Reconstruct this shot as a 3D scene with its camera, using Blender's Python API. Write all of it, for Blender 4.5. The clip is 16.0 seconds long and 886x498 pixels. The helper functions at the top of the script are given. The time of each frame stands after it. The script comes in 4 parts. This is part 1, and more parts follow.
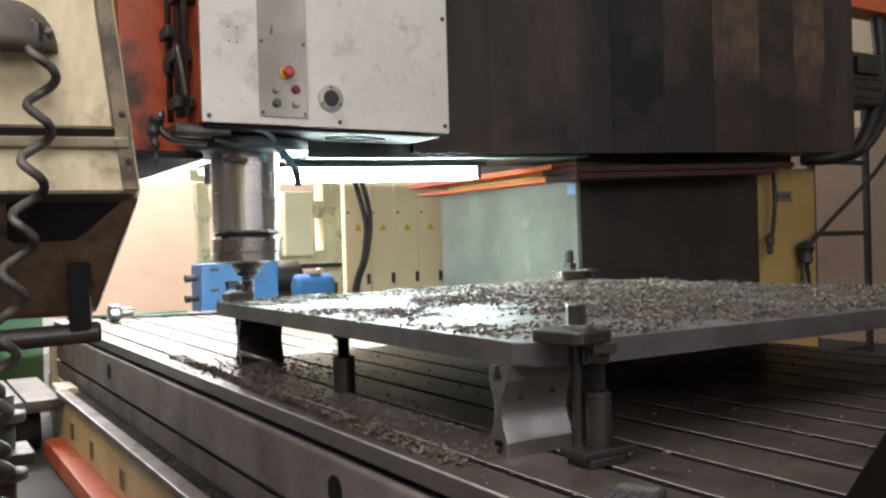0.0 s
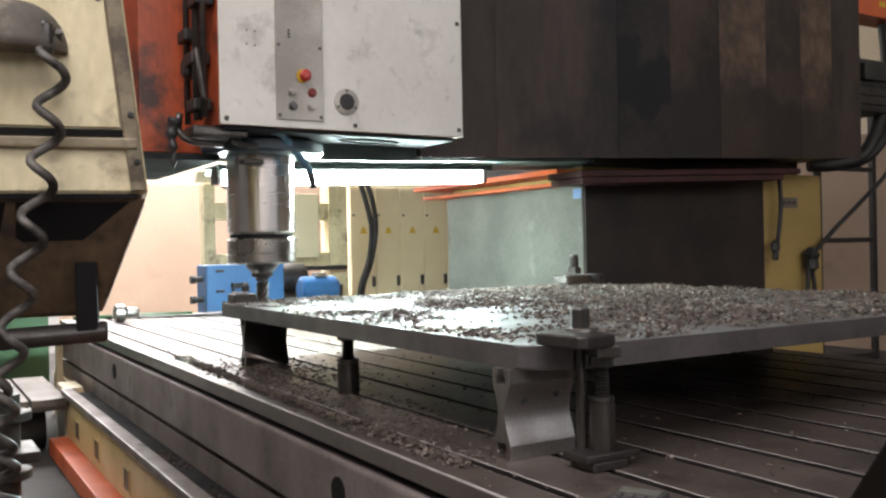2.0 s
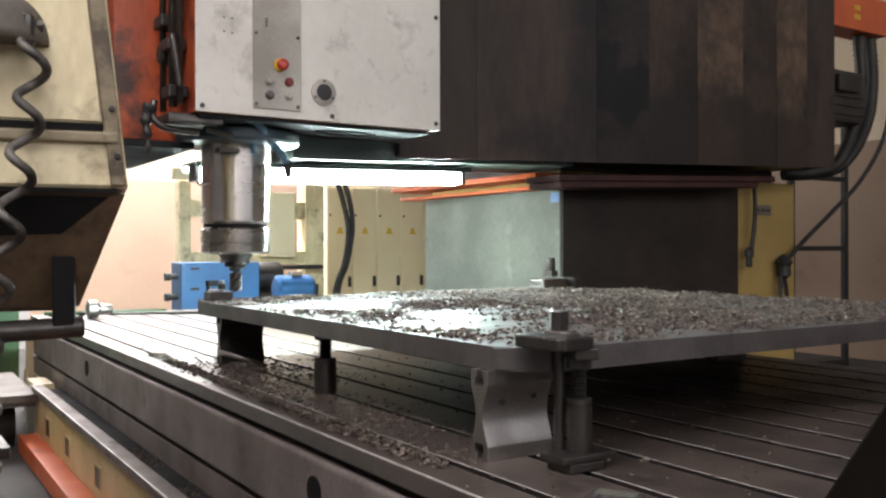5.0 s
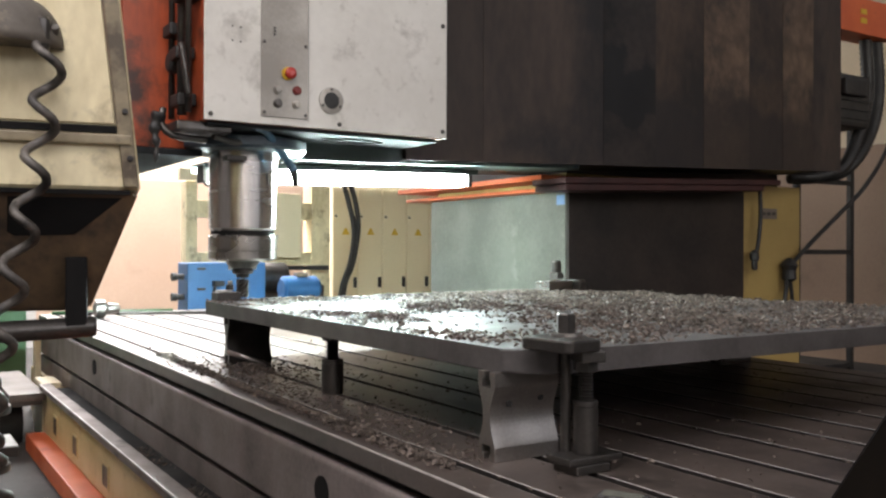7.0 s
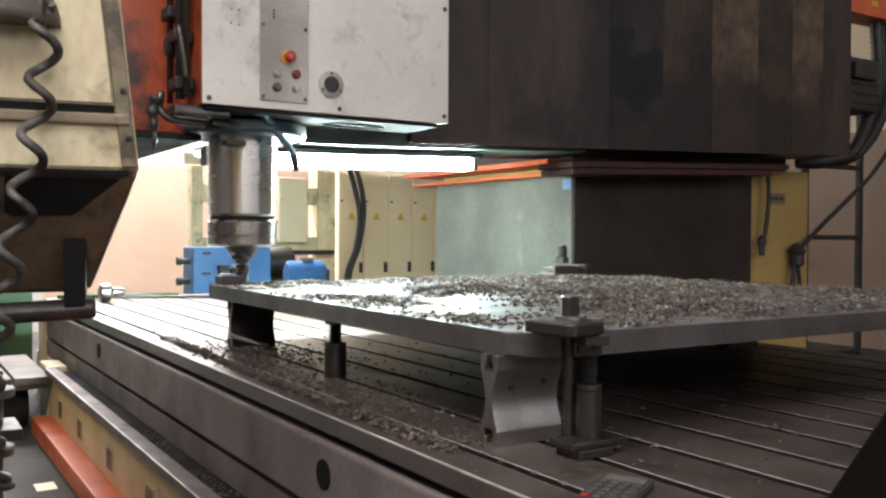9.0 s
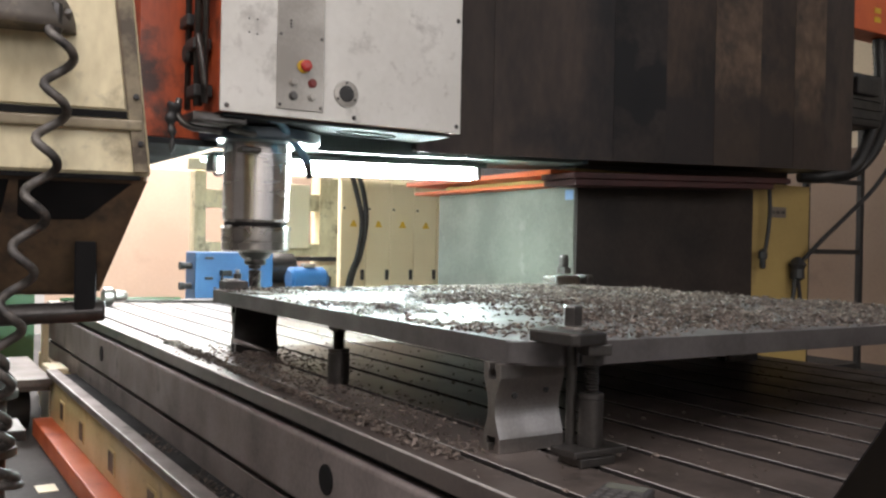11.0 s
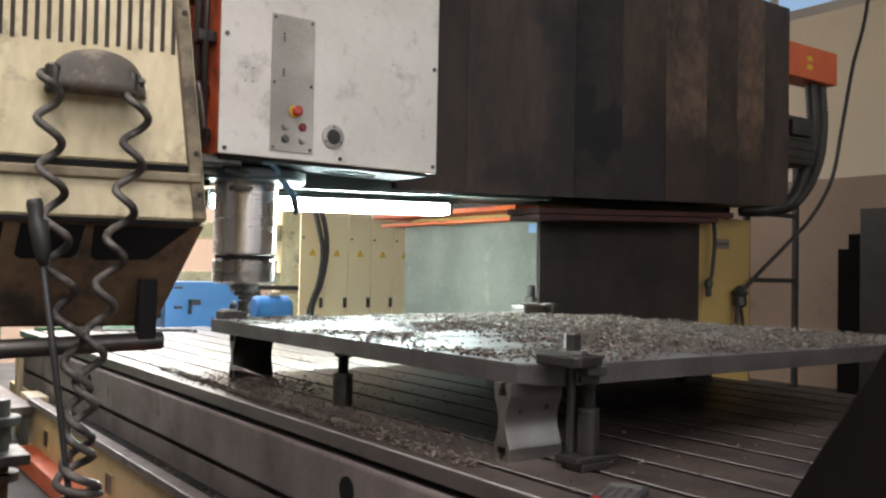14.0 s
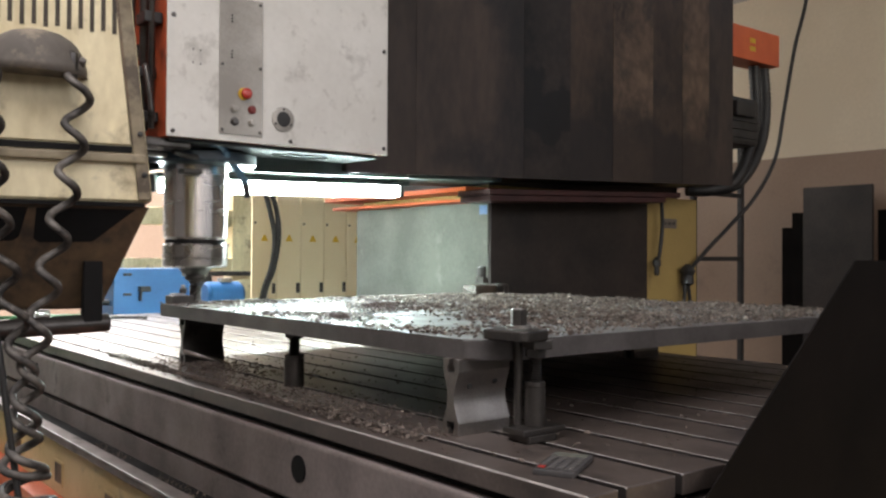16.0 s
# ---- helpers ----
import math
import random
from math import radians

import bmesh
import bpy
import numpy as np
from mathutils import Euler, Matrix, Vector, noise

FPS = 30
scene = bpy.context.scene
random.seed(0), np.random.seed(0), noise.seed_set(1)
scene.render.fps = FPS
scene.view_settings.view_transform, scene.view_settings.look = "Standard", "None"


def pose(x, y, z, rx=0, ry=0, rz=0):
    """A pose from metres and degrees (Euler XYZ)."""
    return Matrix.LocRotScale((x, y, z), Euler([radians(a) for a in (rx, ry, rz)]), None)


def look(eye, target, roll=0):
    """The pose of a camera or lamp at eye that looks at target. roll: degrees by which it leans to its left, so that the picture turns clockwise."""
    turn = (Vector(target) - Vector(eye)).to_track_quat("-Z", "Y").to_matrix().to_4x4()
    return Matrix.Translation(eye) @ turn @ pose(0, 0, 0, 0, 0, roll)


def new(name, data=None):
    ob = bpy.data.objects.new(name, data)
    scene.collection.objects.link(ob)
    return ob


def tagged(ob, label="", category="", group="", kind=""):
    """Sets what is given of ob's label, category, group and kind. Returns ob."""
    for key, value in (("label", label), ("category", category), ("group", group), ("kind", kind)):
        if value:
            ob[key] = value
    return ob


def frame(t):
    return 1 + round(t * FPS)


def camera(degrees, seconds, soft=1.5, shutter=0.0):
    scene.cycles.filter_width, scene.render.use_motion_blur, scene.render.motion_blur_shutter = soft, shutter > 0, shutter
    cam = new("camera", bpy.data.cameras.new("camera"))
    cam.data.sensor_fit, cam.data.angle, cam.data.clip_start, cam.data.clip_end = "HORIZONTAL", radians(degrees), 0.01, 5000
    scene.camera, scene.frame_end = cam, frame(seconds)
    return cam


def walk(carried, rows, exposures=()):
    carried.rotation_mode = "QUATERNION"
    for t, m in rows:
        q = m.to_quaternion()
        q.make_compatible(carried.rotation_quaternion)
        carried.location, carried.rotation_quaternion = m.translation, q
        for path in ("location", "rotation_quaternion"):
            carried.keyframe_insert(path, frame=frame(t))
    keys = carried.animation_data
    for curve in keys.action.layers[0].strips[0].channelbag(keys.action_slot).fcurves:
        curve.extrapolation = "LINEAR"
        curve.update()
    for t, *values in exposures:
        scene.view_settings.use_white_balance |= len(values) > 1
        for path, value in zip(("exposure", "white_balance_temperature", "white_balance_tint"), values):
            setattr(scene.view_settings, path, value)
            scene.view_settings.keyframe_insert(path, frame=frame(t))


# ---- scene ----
cam = camera(53.0, 16.0, 2.4)

PATH = [
    (0, (-1.036, -1.481, 1.426), (0.012, 0.223, 1.414), -1.6),
    (0.5, (-1.031, -1.484, 1.425), (0.007, 0.226, 1.426), -1.4),
    (1, (-1.033, -1.492, 1.422), (-0.001, 0.221, 1.408), -1.1),
    (1.5, (-1.038, -1.492, 1.425), (-0.003, 0.22, 1.42), -1.1),
    (2, (-1.04, -1.488, 1.425), (-0.002, 0.222, 1.421), -1.1),
    (2.5, (-1.037, -1.479, 1.424), (0.029, 0.213, 1.415), -0.9),
    (3, (-1.041, -1.477, 1.425), (0.019, 0.219, 1.434), -0.8),
    (3.5, (-1.049, -1.484, 1.426), (0.008, 0.214, 1.437), -0.4),
    (4, (-1.048, -1.48, 1.421), (0.029, 0.206, 1.419), -0.4),
    (6.5, (-1.064, -1.496, 1.427), (0.019, 0.185, 1.428), 0.1),
    (7, (-1.067, -1.496, 1.426), (0.009, 0.19, 1.428), 0.2),
    (7.5, (-1.067, -1.489, 1.419), (-0.004, 0.205, 1.406), 0.2),
    (8, (-1.059, -1.479, 1.419), (0.009, 0.212, 1.393), 0.2),
    (8.5, (-1.053, -1.475, 1.418), (0.011, 0.218, 1.385), 0.2),
    (9, (-1.047, -1.482, 1.418), (0.016, 0.212, 1.388), 0.3),
    (9.5, (-1.05, -1.488, 1.418), (0.016, 0.204, 1.393), 0.4),
    (10, (-1.056, -1.491, 1.42), (-0.015, 0.216, 1.408), 0.6),
    (12.5, (-1.19, -1.549, 1.414), (-0.066, 0.105, 1.387), 1.5),
    (13, (-1.316, -1.62, 1.413), (-0.167, 0.017, 1.374), 0.4),
    (13.5, (-1.369, -1.649, 1.424), (-0.191, -0.033, 1.43), 0.5),
    (14, (-1.367, -1.638, 1.439), (-0.196, -0.017, 1.49), 1.1),
    (14.5, (-1.359, -1.649, 1.445), (-0.155, -0.052, 1.482), 1.1),
    (15, (-1.355, -1.653, 1.441), (-0.12, -0.08, 1.455), 0.8),
    (15.5, (-1.354, -1.661, 1.427), (-0.109, -0.096, 1.432), 0.3),
    (16, (-1.367, -1.666, 1.423), (-0.114, -0.107, 1.441), 0.3),
]
walk(cam, [(t, look(eye, target, roll)) for t, eye, target, roll in PATH])

# ---- world and light ----
world = bpy.data.worlds.new("hall_world")
scene.world = world
world.use_nodes = True
sky = world.node_tree.nodes.new("ShaderNodeTexSky")
sky.sky_type, sky.sun_disc = "NISHITA", False
sky.sun_elevation, sky.sun_rotation = radians(35), radians(200)
world.node_tree.links.new(sky.outputs[0], world.node_tree.nodes["Background"].inputs[0])
world.node_tree.nodes["Background"].inputs[1].default_value = 0.15
sky.dust_density, sky.ozone_density = 2.0, 0.6
scene.view_settings.exposure = 0.0


def area(name, x, y, z, sx, sy, watts, colour, spread, rx=0, ry=0, rz=0):
    lamp = bpy.data.lights.new(name, "AREA")
    lamp.shape, lamp.size, lamp.size_y, lamp.energy, lamp.color = "RECTANGLE", sx, sy, watts, colour
    lamp.spread = radians(spread)
    ob = new(name, lamp)
    ob.matrix_basis = pose(x, y, z, rx, ry, rz)
    return ob


# daylight in the roof's skylight openings
area("skylight_lamp", -2.6, -1.6, 5.58, 1.5, 6.5, 330, (1.0, 0.94, 0.945), 155)
# daylight in the long window behind the camera
area("window_lamp", 1.6, -6.02, 4.0, 9.0, 2.0, 110, (1.0, 0.94, 0.945), 150, 90)
# added light in an unseen back-wall window behind the gantry, brightens the far table
area("window_lamp", 0.0, 8.98, 3.7, 5.2, 1.8, 200, (1.0, 0.975, 0.95), 150, -90)
area("skylight_lamp", 1.2, 7.6, 5.58, 3.0, 1.6, 720, (1.0, 0.96, 0.97), 110)

# ---- materials ----


def material(name, c1, c2, big=3.0, fine=60.0, rough=(0.5, 0.7), metal=0.0, bump=0.1, stretch=(1, 1, 1), stain=None,
             amount=0.5, stain_scale=4.0, speck=None, speck_scale=70.0, island=0.0, spec=0.5, emit=None, random=0.0):
    """Two-colour surface: broad patches, fine grain, optional stain of a third colour, relief and uneven gloss."""
    m = bpy.data.materials.new(name)
    m.use_nodes = True
    nt = m.node_tree
    b = nt.nodes["Principled BSDF"]
    N, L = nt.nodes.new, nt.links.new
    co = N("ShaderNodeTexCoord")
    mp = N("ShaderNodeMapping")
    mp.inputs["Scale"].default_value = stretch
    L(co.outputs["Object"], mp.inputs[0])
    n1, n2 = N("ShaderNodeTexNoise"), N("ShaderNodeTexNoise")
    for n, s, d in ((n1, big, 5), (n2, fine, 4)):
        n.inputs["Scale"].default_value, n.inputs["Detail"].default_value = s, d
        L(mp.outputs[0], n.inputs["Vector"])
    mix = N("ShaderNodeMix")
    mix.data_type = "RGBA"
    mix.inputs[6].default_value, mix.inputs[7].default_value = (*c1, 1), (*c2, 1)
    ad = N("ShaderNodeMath")
    ad.operation = "MULTIPLY_ADD"
    L(n2.outputs[0], ad.inputs[0])
    ad.inputs[1].default_value = 0.35
    r = N("ShaderNodeMapRange")
    r.inputs[1].default_value, r.inputs[2].default_value = 0.52, 0.85
    L(n1.outputs[0], ad.inputs[2])
    L(ad.outputs[0], r.inputs[0])
    L(r.outputs[0], mix.inputs[0])
    col = mix.outputs[2]
    if stain:
        n3, r3, m3 = N("ShaderNodeTexNoise"), N("ShaderNodeMapRange"), N("ShaderNodeMix")
        m3.data_type = "RGBA"
        n3.inputs["Scale"].default_value, n3.inputs["Detail"].default_value = stain_scale, 8
        n3.inputs["Roughness"].default_value = 0.65
        L(co.outputs["Object"], n3.inputs["Vector"])
        r3.inputs[1].default_value, r3.inputs[2].default_value = 0.72 - 0.3 * amount, 0.86 - 0.3 * amount
        L(n3.outputs[0], r3.inputs[0])
        L(r3.outputs[0], m3.inputs[0])
        L(col, m3.inputs[6])
        m3.inputs[7].default_value = (*stain, 1)
        col = m3.outputs[2]
    if speck:
        n4, r4, m4 = N("ShaderNodeTexNoise"), N("ShaderNodeMapRange"), N("ShaderNodeMix")
        m4.data_type = "RGBA"
        n4.inputs["Scale"].default_value, n4.inputs["Detail"].default_value = speck_scale * 0.5, 7
        L(co.outputs["Object"], n4.inputs["Vector"])
        r4.inputs[1].default_value, r4.inputs[2].default_value, r4.inputs[4].default_value = 0.60, 0.80, 0.6
        L(n4.outputs[0], r4.inputs[0])
        L(r4.outputs[0], m4.inputs[0])
        L(col, m4.inputs[6])
        m4.inputs[7].default_value = (*speck, 1)
        col = m4.outputs[2]
    if island or random:
        g = N("ShaderNodeNewGeometry") if island else N("ShaderNodeObjectInfo")
        hs, rr = N("ShaderNodeHueSaturation"), N("ShaderNodeMapRange")
        k = island or random
        rr.inputs[3].default_value, rr.inputs[4].default_value = 1 - k, 1 + k
        L(g.outputs["Random Per Island" if island else "Random"], rr.inputs[0])
        L(rr.outputs[0], hs.inputs["Value"])
        L(col, hs.inputs["Color"])
        col = hs.outputs[0]
    L(col, b.inputs["Base Color"])
    rg = N("ShaderNodeMapRange")
    rg.inputs[1].default_value, rg.inputs[2].default_value = 0.3, 0.7
    rg.inputs[3].default_value, rg.inputs[4].default_value = rough
    L(n1.outputs[0], rg.inputs[0])
    L(rg.outputs[0], b.inputs["Roughness"])
    b.inputs["Metallic"].default_value = metal
    b.inputs["Specular IOR Level"].default_value = spec
    if bump:
        bp = N("ShaderNodeBump")
        bp.inputs["Strength"].default_value, bp.inputs["Distance"].default_value = bump, 0.004
        L(ad.outputs[0], bp.inputs["Height"])
        L(bp.outputs[0], b.inputs["Normal"])
    if emit:
        b.inputs["Emission Color"].default_value, b.inputs["Emission Strength"].default_value = (*emit[:3], 1), emit[3]
    return m


M_CONCRETE = material("concrete_floor", (0.07, 0.066, 0.063), (0.04, 0.038, 0.036), 1.5, 40, (0.7, 0.9), spec=0.2, bump=0.1, stain=(0.04, 0.038, 0.035), amount=0.5, stain_scale=1.5)
M_WALL_LOW = material("tan_wall_paint", (0.31, 0.215, 0.155), (0.25, 0.172, 0.124), 0.8, 30, (0.5, 0.7), bump=0.05, stain=(0.20, 0.14, 0.105), amount=0.45, stain_scale=1.6)
# the side wall's tan, lightened for the stronger light on the back wall
M_WALL_BACK = material("lit_tan_wall_paint", (0.44, 0.315, 0.232), (0.38, 0.268, 0.196), 0.9, 30, (0.6, 0.8), bump=0.05, stain=(0.32, 0.225, 0.165), amount=0.35, stain_scale=1.2)
M_WALL_HIGH = material("cream_wall_paint", (0.70, 0.61, 0.47), (0.61, 0.525, 0.40), 0.8, 30, (0.6, 0.8), bump=0.05)
M_CEIL = material("roof_sheet", (0.45, 0.42, 0.38), (0.35, 0.33, 0.30), 1, 20, (0.6, 0.8))
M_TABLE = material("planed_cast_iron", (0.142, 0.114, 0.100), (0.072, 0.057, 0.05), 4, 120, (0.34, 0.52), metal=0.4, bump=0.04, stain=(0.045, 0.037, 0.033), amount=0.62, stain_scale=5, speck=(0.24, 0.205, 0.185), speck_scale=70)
# slot walls darkened for shade, worn slot edges lightened for highlights
M_SLOT_WALL = material("slot_wall_shade", (0.03, 0.026, 0.024), (0.015, 0.013, 0.012), 8, 60, (0.4, 0.6), metal=0.3, bump=0.05)
M_SLOT_EDGE = material("worn_edge_highlight", (0.70, 0.67, 0.64), (0.42, 0.39, 0.37), 9, 80, (0.4, 0.55), metal=0.6, bump=0.02)
M_TABLE_SIDE = material("oily_cast_iron_side", (0.27, 0.23, 0.215), (0.16, 0.134, 0.125), 4, 70, (0.5, 0.68), metal=0.35, bump=0.08, stain=(0.04, 0.034, 0.03), amount=0.4, stain_scale=5)
# shade of slots, holes and recesses put into near-black; also plain black parts
M_GAP = material("black_gap_shade", (0.008, 0.007, 0.007), (0.005, 0.005, 0.005), 5, 60, (0.7, 0.9), spec=0.2)
M_PLATE = material("mill_scale_steel_plate", (0.10, 0.091, 0.089), (0.062, 0.056, 0.054), 6, 90, (0.5, 0.7), metal=0.2, bump=0.08, stain=(0.075, 0.066, 0.06), amount=0.42, stain_scale=9)
M_STEEL = material("ground_steel", (0.46, 0.435, 0.41), (0.31, 0.29, 0.27), 8, 150, (0.34, 0.5), metal=1.0, bump=0.02, stain=(0.22, 0.19, 0.16), amount=0.3, stain_scale=14)
M_CHROME = material("polished_steel_sleeve", (0.54, 0.51, 0.49), (0.45, 0.42, 0.40), 3, 200, (0.22, 0.3), metal=1.0, bump=0.0, stretch=(1, 1, 4))
M_STEEL_DARK = material("oily_dark_steel", (0.10, 0.093, 0.088), (0.06, 0.055, 0.05), 12, 150, (0.3, 0.5), metal=0.8, bump=0.08, stain=(0.12, 0.085, 0.06), amount=0.25, stain_scale=30)
M_BLACK = material("black_rubber", (0.022, 0.021, 0.02), (0.014, 0.013, 0.013), 10, 80, (0.45, 0.65), bump=0.05)
M_WHITE = material("scuffed_white_paint", (0.66, 0.64, 0.60), (0.58, 0.56, 0.52), 3, 40, (0.4, 0.6), bump=0.03, stain=(0.40, 0.38, 0.35), amount=0.46, stain_scale=5, speck=(0.34, 0.31, 0.28), speck_scale=45)
M_GREY_PANEL = material("brushed_grey_panel", (0.33, 0.305, 0.27), (0.25, 0.23, 0.205), 5, 80, (0.3, 0.5), metal=0.4, bump=0.02, stain=(0.15, 0.14, 0.13), amount=0.35, stain_scale=8)
M_ORANGE = material("oily_orange_paint", (0.44, 0.085, 0.03), (0.22, 0.045, 0.02), 3, 60, (0.35, 0.55), bump=0.06, stretch=(1, 1, 0.3), stain=(0.05, 0.022, 0.016), amount=0.72, stain_scale=4)
M_ORANGE_CLEAN = material("orange_paint", (0.62, 0.13, 0.04), (0.52, 0.10, 0.035), 4, 60, (0.35, 0.5), bump=0.03, stain=(0.3, 0.08, 0.04), amount=0.3, speck=(0.25, 0.07, 0.04))
M_BROWN = material("brown_sheet_cover", (0.054, 0.039, 0.032), (0.019, 0.017, 0.0175), 2.2, 25, (0.42, 0.62), spec=0.3, metal=0.1, bump=0.03, stretch=(1, 1, 0.4), stain=(0.015, 0.0145, 0.016), amount=0.6, stain_scale=1.6, random=0.18)
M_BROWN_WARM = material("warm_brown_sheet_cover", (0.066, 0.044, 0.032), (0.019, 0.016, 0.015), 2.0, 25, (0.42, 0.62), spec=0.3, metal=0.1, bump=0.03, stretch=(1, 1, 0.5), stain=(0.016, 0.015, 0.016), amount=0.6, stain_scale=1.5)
M_BROWN_BLACK = material("dark_reflection_sheet_cover", (0.036, 0.028, 0.025), (0.009, 0.0085, 0.0095), 1.6, 25, (0.45, 0.65), spec=0.3, metal=0.1, bump=0.05)
M_BROWN_LIGHT = material("tan_reflection_sheet_cover", (0.15, 0.10, 0.068), (0.03, 0.023, 0.020), 2.4, 25, (0.42, 0.6), spec=0.3, metal=0.1, bump=0.03, stretch=(1, 1, 0.7), stain=(0.022, 0.019, 0.019), amount=0.68, stain_scale=1.7)
M_GUARD = material("black_brown_guard_sheet", (0.006, 0.0045, 0.004), (0.004, 0.0033, 0.003), 3, 40, (0.65, 0.85), spec=0.08, bump=0.04, stain=(0.018, 0.012, 0.009), amount=0.3, stain_scale=3)
M_DARK_PANEL = material("dark_brown_panel", (0.034, 0.026, 0.023), (0.015, 0.0125, 0.0115), 3, 40, (0.4, 0.55), spec=0.35, metal=0.1, bump=0.03)
M_GREEN_PANEL = material("grey_green_panel", (0.20, 0.21, 0.18), (0.13, 0.137, 0.117), 3, 50, (0.28, 0.45), metal=0.3, bump=0.04, stain=(0.30, 0.31, 0.27), amount=0.4, stain_scale=4)
M_YELLOW = material("yellowed_cream_paint", (0.40, 0.285, 0.10), (0.33, 0.23, 0.08), 3, 50, (0.4, 0.6), bump=0.04, stain=(0.22, 0.15, 0.06), amount=0.3, stain_scale=4)
M_CREAM = material("cream_enamel", (0.80, 0.70, 0.48), (0.74, 0.64, 0.43), 2, 40, (0.35, 0.5), bump=0.03, stain=(0.40, 0.32, 0.19), amount=0.25)
M_BED = material("cream_machine_bed_paint", (0.58, 0.45, 0.22), (0.50, 0.38, 0.18), 4, 50, (0.35, 0.55), bump=0.04, stain=(0.16, 0.12, 0.07), amount=0.38, stain_scale=6, speck=(0.2, 0.15, 0.08))
M_OLDCREAM = material("stained_ivory_paint", (0.80, 0.71, 0.47), (0.52, 0.43, 0.25), 3.5, 45, (0.35, 0.55), bump=0.08, stretch=(1, 1, 0.5), stain=(0.17, 0.125, 0.07), amount=0.58, stain_scale=5, speck=(0.10, 0.07, 0.04), speck_scale=42)
M_GRIMY = material("grimy_ivory_edges", (0.30, 0.25, 0.16), (0.16, 0.125, 0.075), 8, 50, (0.4, 0.6), bump=0.08, stain=(0.07, 0.05, 0.03), amount=0.85, stain_scale=10)
M_HALL = material("grey_hall_wall", (0.42, 0.40, 0.385), (0.34, 0.325, 0.31), 0.8, 20, (0.6, 0.8), bump=0.05)
M_HOPPER = material("grimy_brown_casting", (0.15, 0.095, 0.05), (0.05, 0.034, 0.022), 5, 40, (0.4, 0.6), bump=0.08, stain=(0.02, 0.015, 0.012), amount=0.6, stain_scale=5)
M_VENT = material("vent_slot_shade", (0.06, 0.046, 0.03), (0.03, 0.024, 0.017), 8, 60, (0.6, 0.8), bump=0.05)
M_HOOD = material("dusty_grey_hood", (0.145, 0.125, 0.105), (0.085, 0.074, 0.063), 8, 60, (0.6, 0.8), bump=0.2, stain=(0.27, 0.22, 0.16), amount=0.66, stain_scale=11, speck=(0.06, 0.05, 0.04), speck_scale=40)
M_COIL = material("grey_coiled_hose", (0.13, 0.115, 0.10), (0.035, 0.031, 0.028), 14, 60, (0.5, 0.7), bump=0.12, stain=(0.022, 0.019, 0.017), amount=0.85, stain_scale=22)
M_BLUE = material("blue_machine_paint", (0.035, 0.14, 0.34), (0.028, 0.11, 0.27), 4, 50, (0.35, 0.5), bump=0.03, stain=(0.03, 0.06, 0.11), amount=0.3)
M_BLUEHOSE = material("blue_grey_hose", (0.03, 0.055, 0.075), (0.02, 0.035, 0.05), 10, 80, (0.35, 0.5), bump=0.05)
M_HOSE = material("blue_braided_hose", (0.05, 0.12, 0.19), (0.03, 0.07, 0.11), 20, 120, (0.45, 0.6), bump=0.1)
M_REDSTRIP = material("dark_red_paint", (0.048, 0.010, 0.009), (0.028, 0.008, 0.0075), 4, 50, (0.5, 0.7), bump=0.03)
M_DARKRED = material("dull_red_plastic", (0.20, 0.025, 0.02), (0.15, 0.02, 0.018), 20, 90, (0.4, 0.55), bump=0.0)
M_UNDER = material("matte_grey_underside", (0.04, 0.042, 0.044), (0.024, 0.026, 0.028), 6, 50, (0.75, 0.9), bump=0.04, spec=0.05)
M_TEAL = material("teal_grey_paint", (0.075, 0.10, 0.098), (0.055, 0.074, 0.073), 4, 50, (0.4, 0.6), bump=0.03)
M_GREEN = material("green_paint", (0.06, 0.16, 0.07), (0.05, 0.12, 0.05), 4, 50, (0.4, 0.6), bump=0.03)
M_CHIP = material("steel_chips", (0.165, 0.134, 0.114), (0.055, 0.044, 0.037), 30, 90, (0.6, 0.8), spec=0.25, metal=0.05, bump=0.0, island=0.6)
M_RED = material("red_button_plastic", (0.40, 0.03, 0.02), (0.32, 0.025, 0.02), 20, 90, (0.25, 0.4), bump=0.0)
M_YEL = material("yellow_plastic", (0.65, 0.42, 0.03), (0.6, 0.38, 0.03), 20, 90, (0.3, 0.5), bump=0.0)
M_TUBE = material("fluorescent_tube_glow", (0.9, 0.95, 0.93), (0.9, 0.95, 0.93), 3, 20, (0.4, 0.5), bump=0, emit=(0.82, 1.0, 0.98, 420.0))
M_CALC = material("grey_calculator_plastic", (0.055, 0.052, 0.052), (0.04, 0.038, 0.038), 20, 90, (0.4, 0.55), bump=0.03)
M_KEYS = material("grey_calculator_keys", (0.095, 0.09, 0.088), (0.07, 0.066, 0.064), 20, 90, (0.4, 0.55), bump=0.0)
M_LCD = material("calculator_display", (0.15, 0.155, 0.13), (0.13, 0.135, 0.115), 20, 90, (0.15, 0.25), bump=0.0)
M_STICKER = material("pale_blue_sticker", (0.20, 0.34, 0.62), (0.26, 0.42, 0.66), 20, 90, (0.4, 0.5), bump=0.0)
M_SIGN = material("grey_sign_plate", (0.17, 0.14, 0.12), (0.14, 0.12, 0.10), 20, 90, (0.4, 0.5), bump=0.0)

